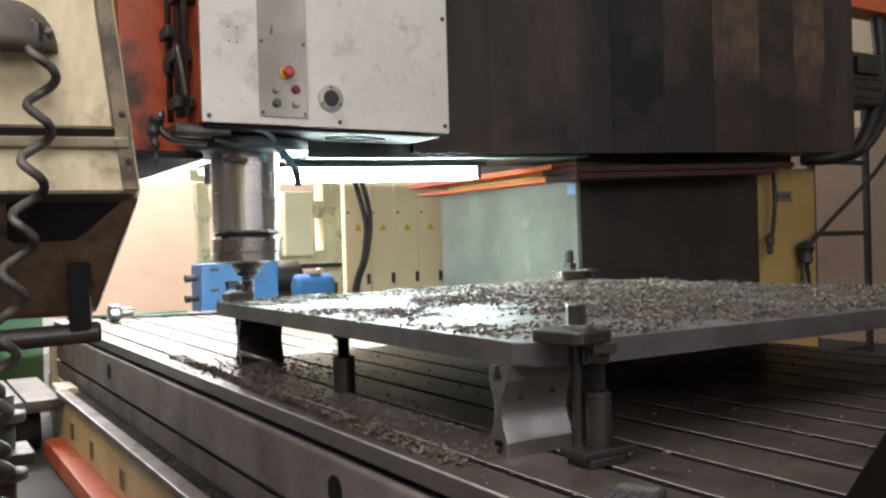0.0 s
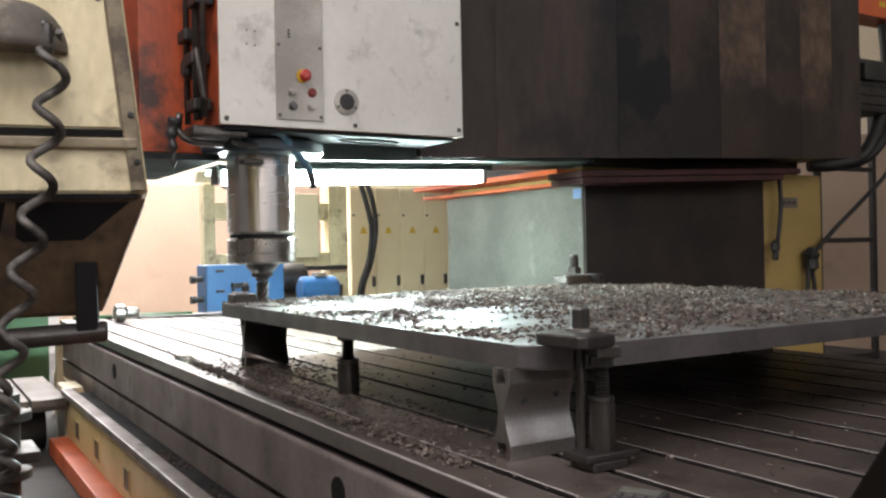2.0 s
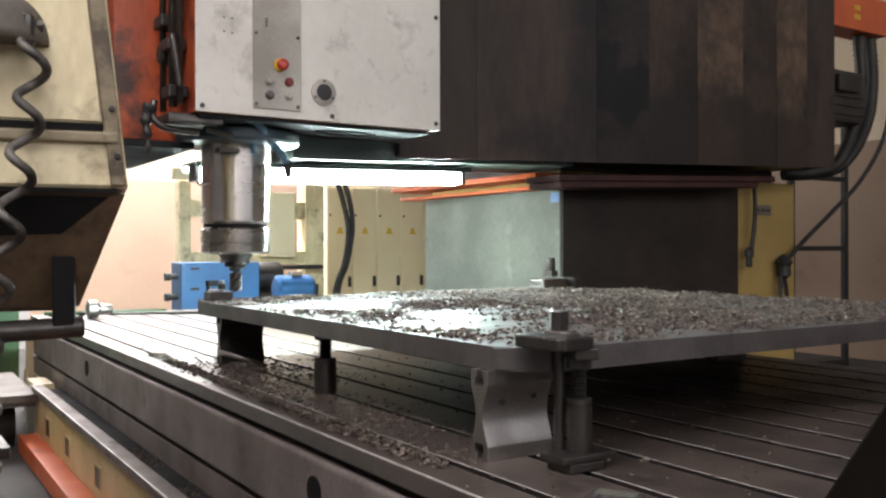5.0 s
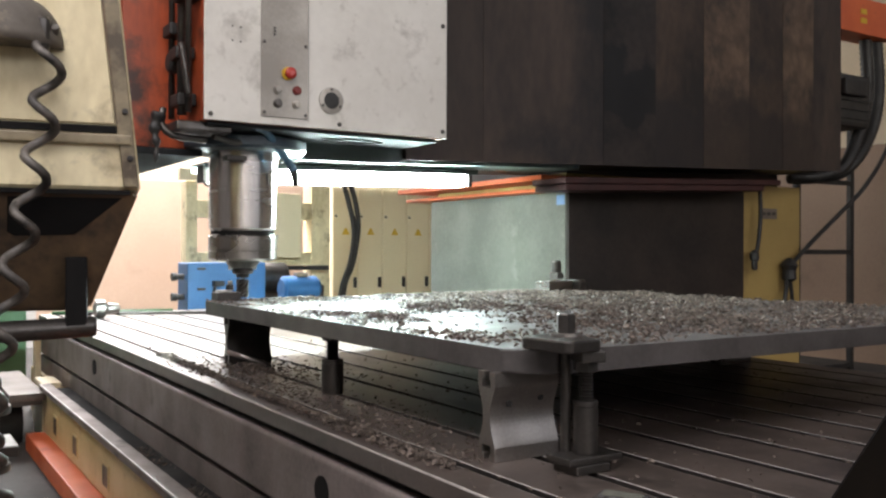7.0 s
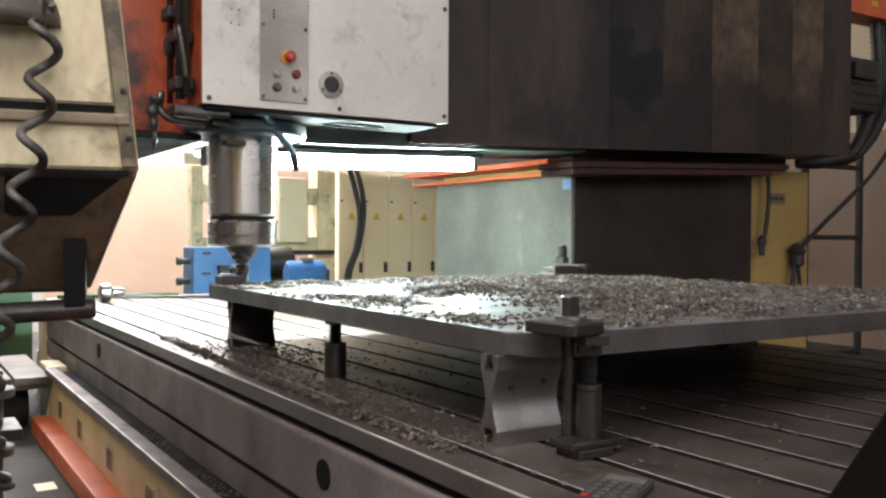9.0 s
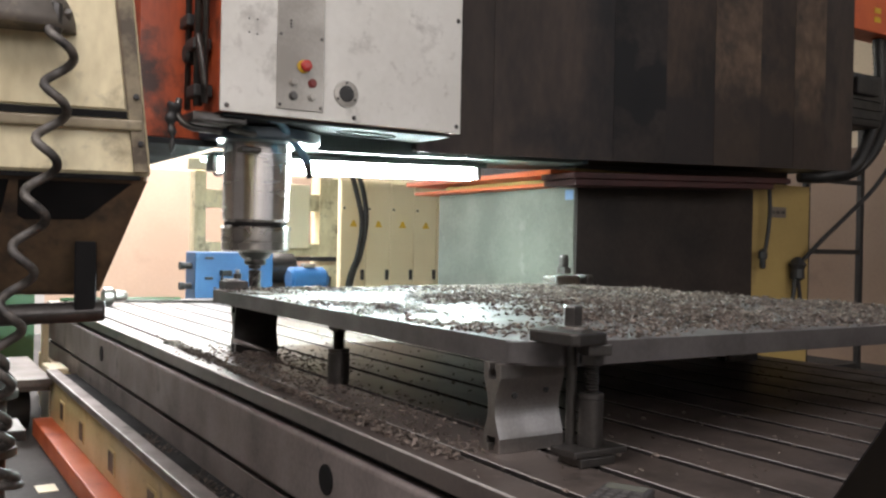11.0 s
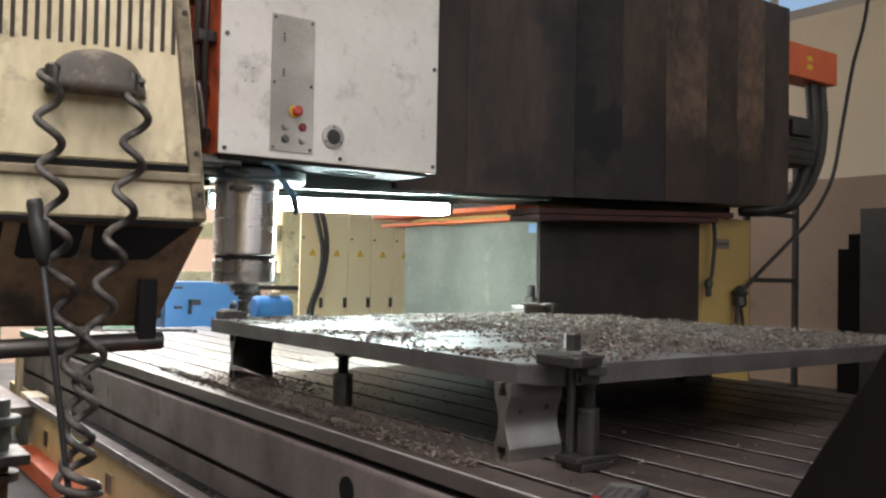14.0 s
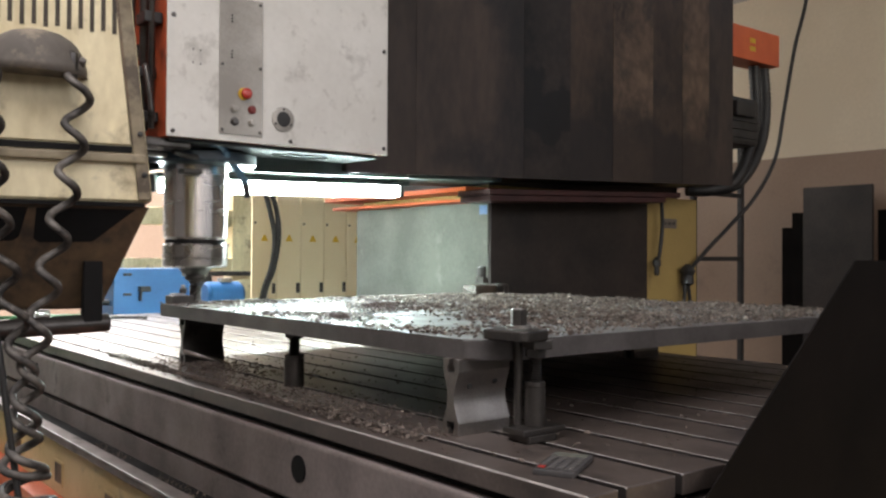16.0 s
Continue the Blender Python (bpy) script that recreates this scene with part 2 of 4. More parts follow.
M_NOSE = material("ground_steel_nose", (0.30, 0.28, 0.26), (0.22, 0.205, 0.19), 6, 200, (0.24, 0.34), metal=1.0, bump=0.01, stain=(0.10, 0.085, 0.07), amount=0.3, stain_scale=12)
M_PALE_RAIL = material("pale_grey_rail", (0.5, 0.49, 0.46), (0.42, 0.41, 0.39), 8, 90, (0.4, 0.55))
for wet, lo, hi, most in ((M_TABLE, 0.25, 0.5, 1.0), (M_PLATE, 0.40, 0.56, 0.8)):
    b = wet.node_tree.nodes["Principled BSDF"]
    nt = wet.node_tree
    b.inputs["Coat Roughness"].default_value = 0.15 if wet is M_PLATE else 0.34
    co, oil, film = nt.nodes.new("ShaderNodeTexCoord"), nt.nodes.new("ShaderNodeTexNoise"), nt.nodes.new("ShaderNodeMapRange")
    oil.inputs["Scale"].default_value, oil.inputs["Detail"].default_value = 4.0, 6
    film.inputs[1].default_value, film.inputs[2].default_value, film.inputs[4].default_value = lo, hi, most
    nt.links.new(co.outputs["Object"], oil.inputs["Vector"])
    nt.links.new(oil.outputs[0], film.inputs[0])
    # coolant lies along the milled side
    along, pool, both = nt.nodes.new("ShaderNodeVectorMath"), nt.nodes.new("ShaderNodeMapRange"), nt.nodes.new("ShaderNodeMath")
    along.operation, along.inputs[1].default_value, both.operation = "DOT_PRODUCT", (1, -0.4, 0), "MULTIPLY"
    pool.inputs[1].default_value, pool.inputs[2].default_value, pool.inputs[3].default_value = (-0.1, -0.5, 0.0) if wet is M_PLATE else (0.45, -0.35, 0.0)
    nt.links.new(co.outputs["Object"], along.inputs[0])
    nt.links.new(along.outputs["Value"], pool.inputs[0])
    nt.links.new(pool.outputs[0], both.inputs[0])
    nt.links.new(film.outputs[0], both.inputs[1])
    nt.links.new(both.outputs[0], b.inputs["Coat Weight"])


def painted_reflection(mat, colour, z0, z1, soft, strength):
    """Paints a blurred reflection into a sheet's colour, between two heights above the floor."""
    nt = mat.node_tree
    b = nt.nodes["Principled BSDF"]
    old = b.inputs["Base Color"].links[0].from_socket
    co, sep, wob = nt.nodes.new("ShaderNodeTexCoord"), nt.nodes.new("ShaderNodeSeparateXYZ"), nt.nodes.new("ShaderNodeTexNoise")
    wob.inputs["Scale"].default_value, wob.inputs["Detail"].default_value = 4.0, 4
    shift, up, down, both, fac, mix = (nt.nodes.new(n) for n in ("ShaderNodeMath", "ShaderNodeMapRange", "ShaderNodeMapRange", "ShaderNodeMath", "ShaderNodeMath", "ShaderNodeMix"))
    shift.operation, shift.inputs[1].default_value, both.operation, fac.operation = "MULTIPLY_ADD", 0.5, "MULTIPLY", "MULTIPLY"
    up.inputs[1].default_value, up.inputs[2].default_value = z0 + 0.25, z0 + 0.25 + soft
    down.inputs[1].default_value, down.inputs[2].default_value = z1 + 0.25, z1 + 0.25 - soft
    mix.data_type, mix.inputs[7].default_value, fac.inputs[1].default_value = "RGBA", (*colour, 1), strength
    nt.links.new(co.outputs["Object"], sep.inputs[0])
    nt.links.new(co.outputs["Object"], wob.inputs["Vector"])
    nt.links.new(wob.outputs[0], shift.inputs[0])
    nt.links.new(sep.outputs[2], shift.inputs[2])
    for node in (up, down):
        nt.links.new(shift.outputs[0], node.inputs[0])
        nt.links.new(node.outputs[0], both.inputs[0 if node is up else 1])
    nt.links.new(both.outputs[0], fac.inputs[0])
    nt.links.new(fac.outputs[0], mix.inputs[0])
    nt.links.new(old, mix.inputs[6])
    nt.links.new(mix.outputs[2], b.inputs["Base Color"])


# patchy reflections on the beam, put into the sheet colours
painted_reflection(M_BROWN_LIGHT, (0.024, 0.019, 0.018), 1.2, 2.02, 0.16, 0.85)
painted_reflection(M_BROWN_LIGHT, (0.05, 0.036, 0.028), 2.22, 2.36, 0.07, 0.7)
painted_reflection(M_BROWN_BLACK, (0.0075, 0.0075, 0.009), 1.76, 2.09, 0.04, 0.92)
painted_reflection(M_BROWN_WARM, (0.017, 0.015, 0.016), 1.4, 1.98, 0.12, 0.8)
for turned in (M_CHROME, M_NOSE):
    nt = turned.node_tree
    tan = nt.nodes.new("ShaderNodeTangent")
    tan.direction_type, tan.axis = "RADIAL", "Z"
    b = nt.nodes["Principled BSDF"]
    nt.links.new(tan.outputs[0], b.inputs["Tangent"])
    b.inputs["Anisotropic"].default_value, b.inputs["Anisotropic Rotation"].default_value = 0.9, 0.25

# ---- building helpers ----
ORIGIN = {}


def thing(name, x, y, z, label, category, group="", kind="", turn=0):
    ob = new(name)
    ob.empty_display_size = 0.05
    ob.matrix_basis = pose(x, y, z, 0, 0, turn)
    ORIGIN[ob] = Matrix.Translation((-x, -y, -z)) if not turn else Matrix.Identity(4)
    return tagged(ob, label, category, group, kind)


def part(name, bm, mat, parent=None, label=""):
    """Links a bmesh as one mesh object, under a thing or a part; its points are given in the world, or in a turned thing's own space."""
    me = bpy.data.meshes.new(name)
    if parent is not None:
        bm.transform(ORIGIN[parent])
    bmesh.ops.recalc_face_normals(bm, faces=bm.faces)
    bm.to_mesh(me)
    bm.free()
    me.materials.append(mat)
    ob = new(name, me)
    ORIGIN[ob] = ORIGIN[parent] if parent is not None else Matrix.Identity(4)
    ob.parent = parent
    if label:
        ob["label"] = label
    return ob


def setting(name, bm, mat, label, category):
    return tagged(part(name, bm, mat), label, category, kind="structure")


def box(x0, x1, y0, y1, z0, z1, bevel=0.0, bm=None):
    b = bmesh.new()
    bmesh.ops.create_cube(b, size=1)
    bmesh.ops.transform(b, verts=b.verts, matrix=Matrix.Translation(((x0 + x1) / 2, (y0 + y1) / 2, (z0 + z1) / 2)) @ Matrix.Diagonal((x1 - x0, y1 - y0, z1 - z0, 1)))
    if bevel:
        bmesh.ops.bevel(b, geom=b.edges[:], offset=bevel, segments=2, affect="EDGES", profile=0.6)
    return join(bm, b)


def join(bm, b):
    if bm is None:
        return b
    me = bpy.data.meshes.new("tmp")
    b.to_mesh(me)
    b.free()
    bm.from_mesh(me)
    bpy.data.meshes.remove(me)
    return bm


def slope(bm, rise, x0=0.0):
    """Leans a part so that it climbs along x."""
    for v in bm.verts:
        v.co.z += rise * (v.co.x - x0)
    return bm


def smooth(bm):
    for f in bm.faces:
        f.smooth = True
    return bm


def prism(points, lo, hi, axis="x", bevel=0.0, bm=None):
    """A closed outline pushed along an axis: x takes (y, z) points, y takes (x, z), z takes (x, y)."""
    b = bmesh.new()

    def at(p, d):
        return {"x": (d, p[0], p[1]), "y": (p[0], d, p[1]), "z": (p[0], p[1], d)}[axis]

    lower, upper = [b.verts.new(at(p, lo)) for p in points], [b.verts.new(at(p, hi)) for p in points]
    n = len(points)
    b.faces.new(lower), b.faces.new(upper)
    for i in range(n):
        b.faces.new((lower[i], lower[(i + 1) % n], upper[(i + 1) % n], upper[i]))
    if bevel:
        bmesh.ops.bevel(b, geom=b.edges[:], offset=bevel, segments=1, affect="EDGES")
    return join(bm, b)


def lathe(profile, x, y, z, seg=32, axis="z", bm=None, flat=False):
    """Rings (radius, height) about an axis through x, y, z, closed at both ends."""
    b = bmesh.new()
    rings = []
    for r, h in profile:
        ring = []
        for i in range(seg):
            a = 2 * math.pi * i / seg
            u, v = r * math.cos(a), r * math.sin(a)
            ring.append(b.verts.new({"z": (x + u, y + v, z + h), "y": (x + u, y + h, z + v), "x": (x + h, y + u, z + v)}[axis]))
        rings.append(ring)
    for lo, hi in zip(rings, rings[1:]):
        for i in range(seg):
            f = b.faces.new((lo[i], lo[(i + 1) % seg], hi[(i + 1) % seg], hi[i]))
            f.smooth = not flat
    b.faces.new(rings[0]), b.faces.new(rings[-1])
    bmesh.ops.recalc_face_normals(b, faces=b.faces)
    b.normal_update()
    if not flat:
        for e in b.edges:
            if len(e.link_faces) == 2 and e.calc_face_angle(0) > 0.5:
                e.smooth = False
    return join(bm, b)


def sweep(points, radius, seg=8, bm=None):
    """A round tube through points; radius may be a function of the place along it, from 0 to 1."""
    b = bmesh.new()
    pts = [Vector(p) for p in points]
    rings, side = [], None
    for i, p in enumerate(pts):
        d = (pts[min(i + 1, len(pts) - 1)] - pts[max(i - 1, 0)]).normalized()
        if side is None:
            side = d.orthogonal().normalized()
        side = (side - d * side.dot(d)).normalized()
        up = d.cross(side)
        r = radius(i / (len(pts) - 1)) if callable(radius) else radius
        rings.append([b.verts.new(p + r * (math.cos(2 * math.pi * k / seg) * side + math.sin(2 * math.pi * k / seg) * up)) for k in range(seg)])
    for lo, hi in zip(rings, rings[1:]):
        for k in range(seg):
            b.faces.new((lo[k], lo[(k + 1) % seg], hi[(k + 1) % seg], hi[k])).smooth = True
    b.faces.new(rings[0]), b.faces.new(rings[-1])
    return join(bm, b)


def arc(points, steps=8):
    """A smooth line through a few points."""
    p = [Vector(q) for q in points]
    p = [2 * p[0] - p[1]] + p + [2 * p[-1] - p[-2]]
    out = []
    for i in range(1, len(p) - 2):
        for k in range(steps):
            t = k / steps
            out.append(0.5 * (2 * p[i] + (p[i + 1] - p[i - 1]) * t + (2 * p[i - 1] - 5 * p[i] + 4 * p[i + 1] - p[i + 2]) * t * t + (3 * p[i] - p[i - 1] - 3 * p[i + 1] + p[i + 2]) * t ** 3))
    return out + [p[-2]]


# ---- hall ----
FLOOR = 0.35
setting("floor", box(-7, 7.4, -6, 9.4, 0.15, FLOOR), M_CONCRETE, "grey oil-stained concrete workshop floor", "floor")
# unseen stretch of wall, made grey to keep yellow reflections off the steel
wn = box(-7, -2.6, 9.0, 9.3, FLOOR, 5.7)
wn = box(-2.6, 0.4, 9.0, 9.3, FLOOR, 2.8, 0, wn)
setting("wall_north_west", box(-2.6, 0.4, 9.0, 9.3, 4.6, 5.7, 0, wn), M_HALL, "unseen part of the back wall, grey for reflections", "wall")
setting("wall_north", box(0.4, 7.2, 9.0, 9.3, FLOOR, 2.22), M_WALL_BACK, "tan painted lower part of the back wall", "wall")
wn = box(2.6, 7.2, 9.003, 9.3, 2.22, 5.7)
wn = box(0.4, 2.6, 9.003, 9.3, 2.22, 2.8, 0, wn)
setting("wall_north_upper", box(0.4, 2.6, 9.003, 9.3, 4.6, 5.7, 0, wn), M_WALL_HIGH, "cream painted upper part of the back wall", "wall")
setting("wall_east", box(7.0, 7.3, -6, 9.0, FLOOR, 2.45), M_WALL_LOW, "tan painted lower part of the side wall", "wall")
setting("wall_east_upper", box(7.003, 7.3, -6, 9.0, 2.45, 4.15), M_WALL_HIGH, "cream painted upper part of the side wall", "wall")
wb = box(-7, 7.3, -6.3, -6, FLOOR, 2.95)
wb = box(-7, 7.3, -6.3, -6, 5.05, 5.7, 0, wb)
wb = box(-7, -3.0, -6.3, -6, 2.95, 5.05, 0, wb)
setting("wall_south", box(6.2, 7.3, -6.3, -6, 2.95, 5.05, 0, wb), M_HALL, "grey wall of the hall", "wall")
setting("wall_west", box(-7.3, -7, -6.3, 9.3, FLOOR, 5.7), M_HALL, "grey wall of the hall", "wall")

wf = setting("window_1", box(7.0, 7.2, -6, 9.0, 4.15, 4.25, 0.004), M_CEIL, "long band of hall windows under the roof", "window")
part("window_frame", box(7.0, 7.2, -6, 9.0, 5.6, 5.7), M_CEIL, wf)
for k in range(12):
    part("mullion", box(7.05, 7.12, -6 + 1.25 * k, -5.94 + 1.25 * k, 4.25, 5.6), M_CEIL, wf)


def roof():
    bm = None
    holes = [(-3.4, -1.8, -4.9, 1.7), (-0.4, 2.8, 6.75, 8.45)]
    xs = sorted({-7.3, 7.3, *[v for hole in holes for v in hole[:2]]})
    ys = sorted({-6.3, 9.3, *[v for hole in holes for v in hole[2:]]})
    for x0, x1 in zip(xs, xs[1:]):
        for y0, y1 in zip(ys, ys[1:]):
            cx, cy = (x0 + x1) / 2, (y0 + y1) / 2
            if not any(a < cx < b and c < cy < d for a, b, c, d in holes):
                bm = box(x0, x1, y0, y1, 5.7, 5.8, 0, bm)
    setting("ceiling", bm, M_CEIL, "grey sheet roof with skylight openings", "ceiling")


roof()

# ---- machine table ----
TOP = 1.0
SLOTS = [-0.085 + 0.17 * k for k in range(12)]
X0, X1, Y0, Y1 = -0.18, 1.9, -0.6, 4.75


def machine_table():
    t = thing("machine_table", 0.86, 2.0, 0.63, "long grey cast iron T-slot machine table, oily", "machine table")
    # near-black body paints the shade at the slot floors
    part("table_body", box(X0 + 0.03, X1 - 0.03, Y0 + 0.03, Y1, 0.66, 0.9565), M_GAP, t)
    side = prism([(X0 + 0.035, 0.936), (X0, 0.936), (X0 - 0.004, 0.928), (X0 - 0.004, 0.772), (X0, 0.766), (X0 + 0.035, 0.766)], Y0, Y1, "y", 0.003)
    part("side_face", side, M_TABLE_SIDE, t)
    part("lower_skirt", box(X0 + 0.01, X1 - 0.01, Y0 + 0.03, Y1, 0.64, 0.744, 0.004), M_TABLE_SIDE, t)
    part("end_face", box(X0 + 0.01, X1 - 0.01, Y0 - 0.004, Y0 + 0.029, 0.66, 0.94, 0.003), M_TABLE_SIDE, t)
    # flat near-black discs stand for the shade inside the holes
    for y in (0.41, 2.98):
        part("side_hole", lathe([(0.036, -0.004), (0.036, 0.004), (0.032, 0.005)], X0 - 0.004, y, 0.86, 24, "x"), M_GAP, t, "dark round hole in the table side")
    edges = [X0] + [v for s in SLOTS for v in (s - 0.011, s + 0.011)] + [X1]
    for y0, y1 in ((Y0, 3.70), (3.715, Y1)):
        for x0, x1 in zip(edges[::2], edges[1::2]):
            if x1 - x0 > 0.01:
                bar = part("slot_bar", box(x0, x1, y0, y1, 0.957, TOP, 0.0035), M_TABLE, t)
                # shade painted on inner slot walls, highlight on the worn top edges
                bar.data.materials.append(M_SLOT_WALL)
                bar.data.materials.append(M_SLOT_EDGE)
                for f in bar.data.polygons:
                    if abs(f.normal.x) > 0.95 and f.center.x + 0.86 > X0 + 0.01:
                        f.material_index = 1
                    elif f.normal.z > 0.2 and abs(f.normal.x) > 0.2:
                        f.material_index = 2
    return t


machine_table()


def machine_bed():
    t = thing("machine_bed", 0.86, 2.0, FLOOR, "cream painted machine bed with a notched side", "machine bed")
    part("bed_body", box(-0.295, 2.0, -1.6, 3.76, FLOOR, 0.655, 0.008), M_BED, t)
    part("guide_rail", box(-0.318, -0.262, -1.6, 3.74, 0.657, 0.692, 0.005), M_TABLE_SIDE, t, "worn steel guide rail")
    part("dark_trough", box(-0.262, -0.165, -1.6, 3.74, 0.656, 0.662), M_GAP, t, "near-black trough")
    part("rail_edge", box(-0.322, -0.314, -1.6, 3.74, 0.685, 0.6935, 0.002), M_STEEL, t)
    for y in (-0.9, -0.3, 0.3, 0.93, 1.56, 2.19, 2.83, 3.36):
        n = part("side_notch", box(-0.299, -0.2955, y - 0.06, y + 0.06, 0.475, 0.575), M_BED, t)
        # raised panel, coloured dark brown for the shade in the notch
        part("notch_recess", box(-0.3005, -0.2992, y - 0.045, y + 0.045, 0.485, 0.565), M_HOPPER, n)
    part("end_block", box(-0.30, -0.20, 3.765, 4.05, FLOOR, 0.69, 0.01), M_CREAM, t, "rounded cream end block")
    part("end_post", box(-0.235, -0.20, 4.5, 4.58, FLOOR, 0.93, 0.004), M_CREAM, t)
    part("bed_tail", box(-0.19, 1.9, 3.77, 5.0, FLOOR, 0.64, 0.008), M_BED, t)
    return t


machine_bed()
bt = thing("base_plate", -0.34, 2.0, FLOOR, "orange painted base ledge along the machine bed", "base plate")
part("ledge", box(-0.39, -0.296, -1.6, 3.70, FLOOR, 0.44, 0.006), M_ORANGE_CLEAN, bt)

# ---- workpiece ----
PT = 1.228


def work_plate():
    x0, x1, y0, y1, c, outline = -0.01, 1.92, -0.14, 1.92, 0.085, []
    # flame-cut corners: a flat chamfer with a slightly rounded start and end
    for cx, cy, a0 in ((x0 + c, y0 + c, 180), (x1 - c, y0 + c, 270), (x1 - c, y1 - c, 0), (x0 + c, y1 - c, 90)):
        for a, k in ((-4, 1.06), (6, 0.985), (45, 0.775), (84, 0.985), (94, 1.06)):
            outline.append((cx + c * k * math.cos(radians(a0 + a)), cy + c * k * math.sin(radians(a0 + a))))
    outline = [(min(x1, max(x0, px)), min(y1, max(y0, py))) for px, py in outline]
    t = thing("steel_plate", 0.9, 0.9, 1.18, "large thick grey steel plate covered in metal chips", "workpiece")
    part("plate", prism(outline, 1.18, PT, "z", 0.004), M_PLATE, t)
    return t


work_plate()

# ---- gantry ----


def gantry():
    t = thing("gantry", 2.9, 2.6, FLOOR, "portal frame with brown sheet covers and a yellow column", "machine gantry")
    part("beam", prism([(0.0, 1.905), (0.92, 1.905), (0.92, 1.832), (4.06, 1.94), (4.06, 3.27), (0.0, 3.27)], 1.93, 2.75, "y"), M_DARK_PANEL, t)
    # telescopic cover: overlapping sheets, some with a reflection painted into their colour
    xs = [0.0, 0.45, 0.92, 1.33, 1.70, 2.08, 2.44, 2.83, 3.20, 3.52, 3.80, 4.085]
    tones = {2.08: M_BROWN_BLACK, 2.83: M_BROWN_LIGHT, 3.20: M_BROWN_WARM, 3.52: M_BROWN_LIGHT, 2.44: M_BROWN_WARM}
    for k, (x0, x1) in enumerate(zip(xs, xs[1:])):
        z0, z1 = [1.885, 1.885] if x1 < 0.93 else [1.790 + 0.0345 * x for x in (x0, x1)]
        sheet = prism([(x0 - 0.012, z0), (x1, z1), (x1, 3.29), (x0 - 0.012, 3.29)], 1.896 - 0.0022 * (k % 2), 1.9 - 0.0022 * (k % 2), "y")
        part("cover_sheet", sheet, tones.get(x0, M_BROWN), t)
        part("sheet_fold", prism([(x1 - 0.012, z1 + 0.004), (x1 - 0.004, z1 + 0.004), (x1 - 0.004, 3.28), (x1 - 0.012, 3.28)], 1.9, 1.929, "y"), M_BROWN, t)
    part("end_cover", box(4.062, 4.085, 1.93, 2.75, 1.94, 3.285, 0.003), M_BROWN, t)
    part("lower_strip", slope(box(1.93, 3.50, 2.02, 2.28, 1.735, 1.768, 0.004), 0.036, 1.9), M_REDSTRIP, t, "dark red painted strip")
    part("lower_strip", slope(box(1.91, 3.64, 2.005, 2.28, 1.77, 1.802, 0.004), 0.036, 1.9), M_REDSTRIP, t, "dark red painted strip")
    part("column", box(2.20, 4.29, 2.34, 3.69, FLOOR, 1.86), M_YELLOW, t, "yellow painted column")
    part("side_sticker", box(2.1475, 2.1495, 2.29, 2.36, 1.68, 1.735), M_STICKER, t, "small pale blue sticker")
    # two added fillers block back-window light between column and beam
    part("added_gap_filler", prism([(2.21, 1.8605), (4.06, 1.8605), (4.06, 1.9395), (2.21, 1.8755)], 2.345, 2.75, "y"), M_DARK_PANEL, t)
    part("added_gap_filler", box(2.21, 4.2, 2.7505, 3.6, 1.8605, 2.05, 0.004), M_DARK_PANEL, t)
    part("front_panel", box(2.153, 3.615, 2.262, 2.285, 0.7, 1.80, 0.003), M_DARK_PANEL, t, "dark brown sheet on the column")
    part("side_panel", box(2.15, 2.198, 2.286, 3.70, 0.7, 1.752, 0.003), M_GREEN_PANEL, t, "grey-green sheet lit by the lamp")
    part("ledge", box(2.07, 2.3, 2.31, 3.9, 1.755, 1.775, 0.003), M_ORANGE_CLEAN, t, "orange ledge over the side sheet")
    part("ledge", box(2.0, 2.3, 2.31, 3.9, 1.81, 1.84, 0.003), M_ORANGE_CLEAN, t, "orange ledge under the beam")
    part("beam_tail", box(-2.4, 0.02, 2.92, 3.5, 1.882, 3.27, 0.004), M_ORANGE, t, "oily orange rear beam")
    # invented column out of view, grey for the reflections in plate and block
    part("far_column", box(-2.4, -1.2, 2.34, 3.9, FLOOR, 1.88), M_GREY_PANEL, t, "added unseen grey column")
    return t


gantry()

# ---- milling head, moves along the beam ----
HY = 1.565
AX, AY = 0.172, 1.93


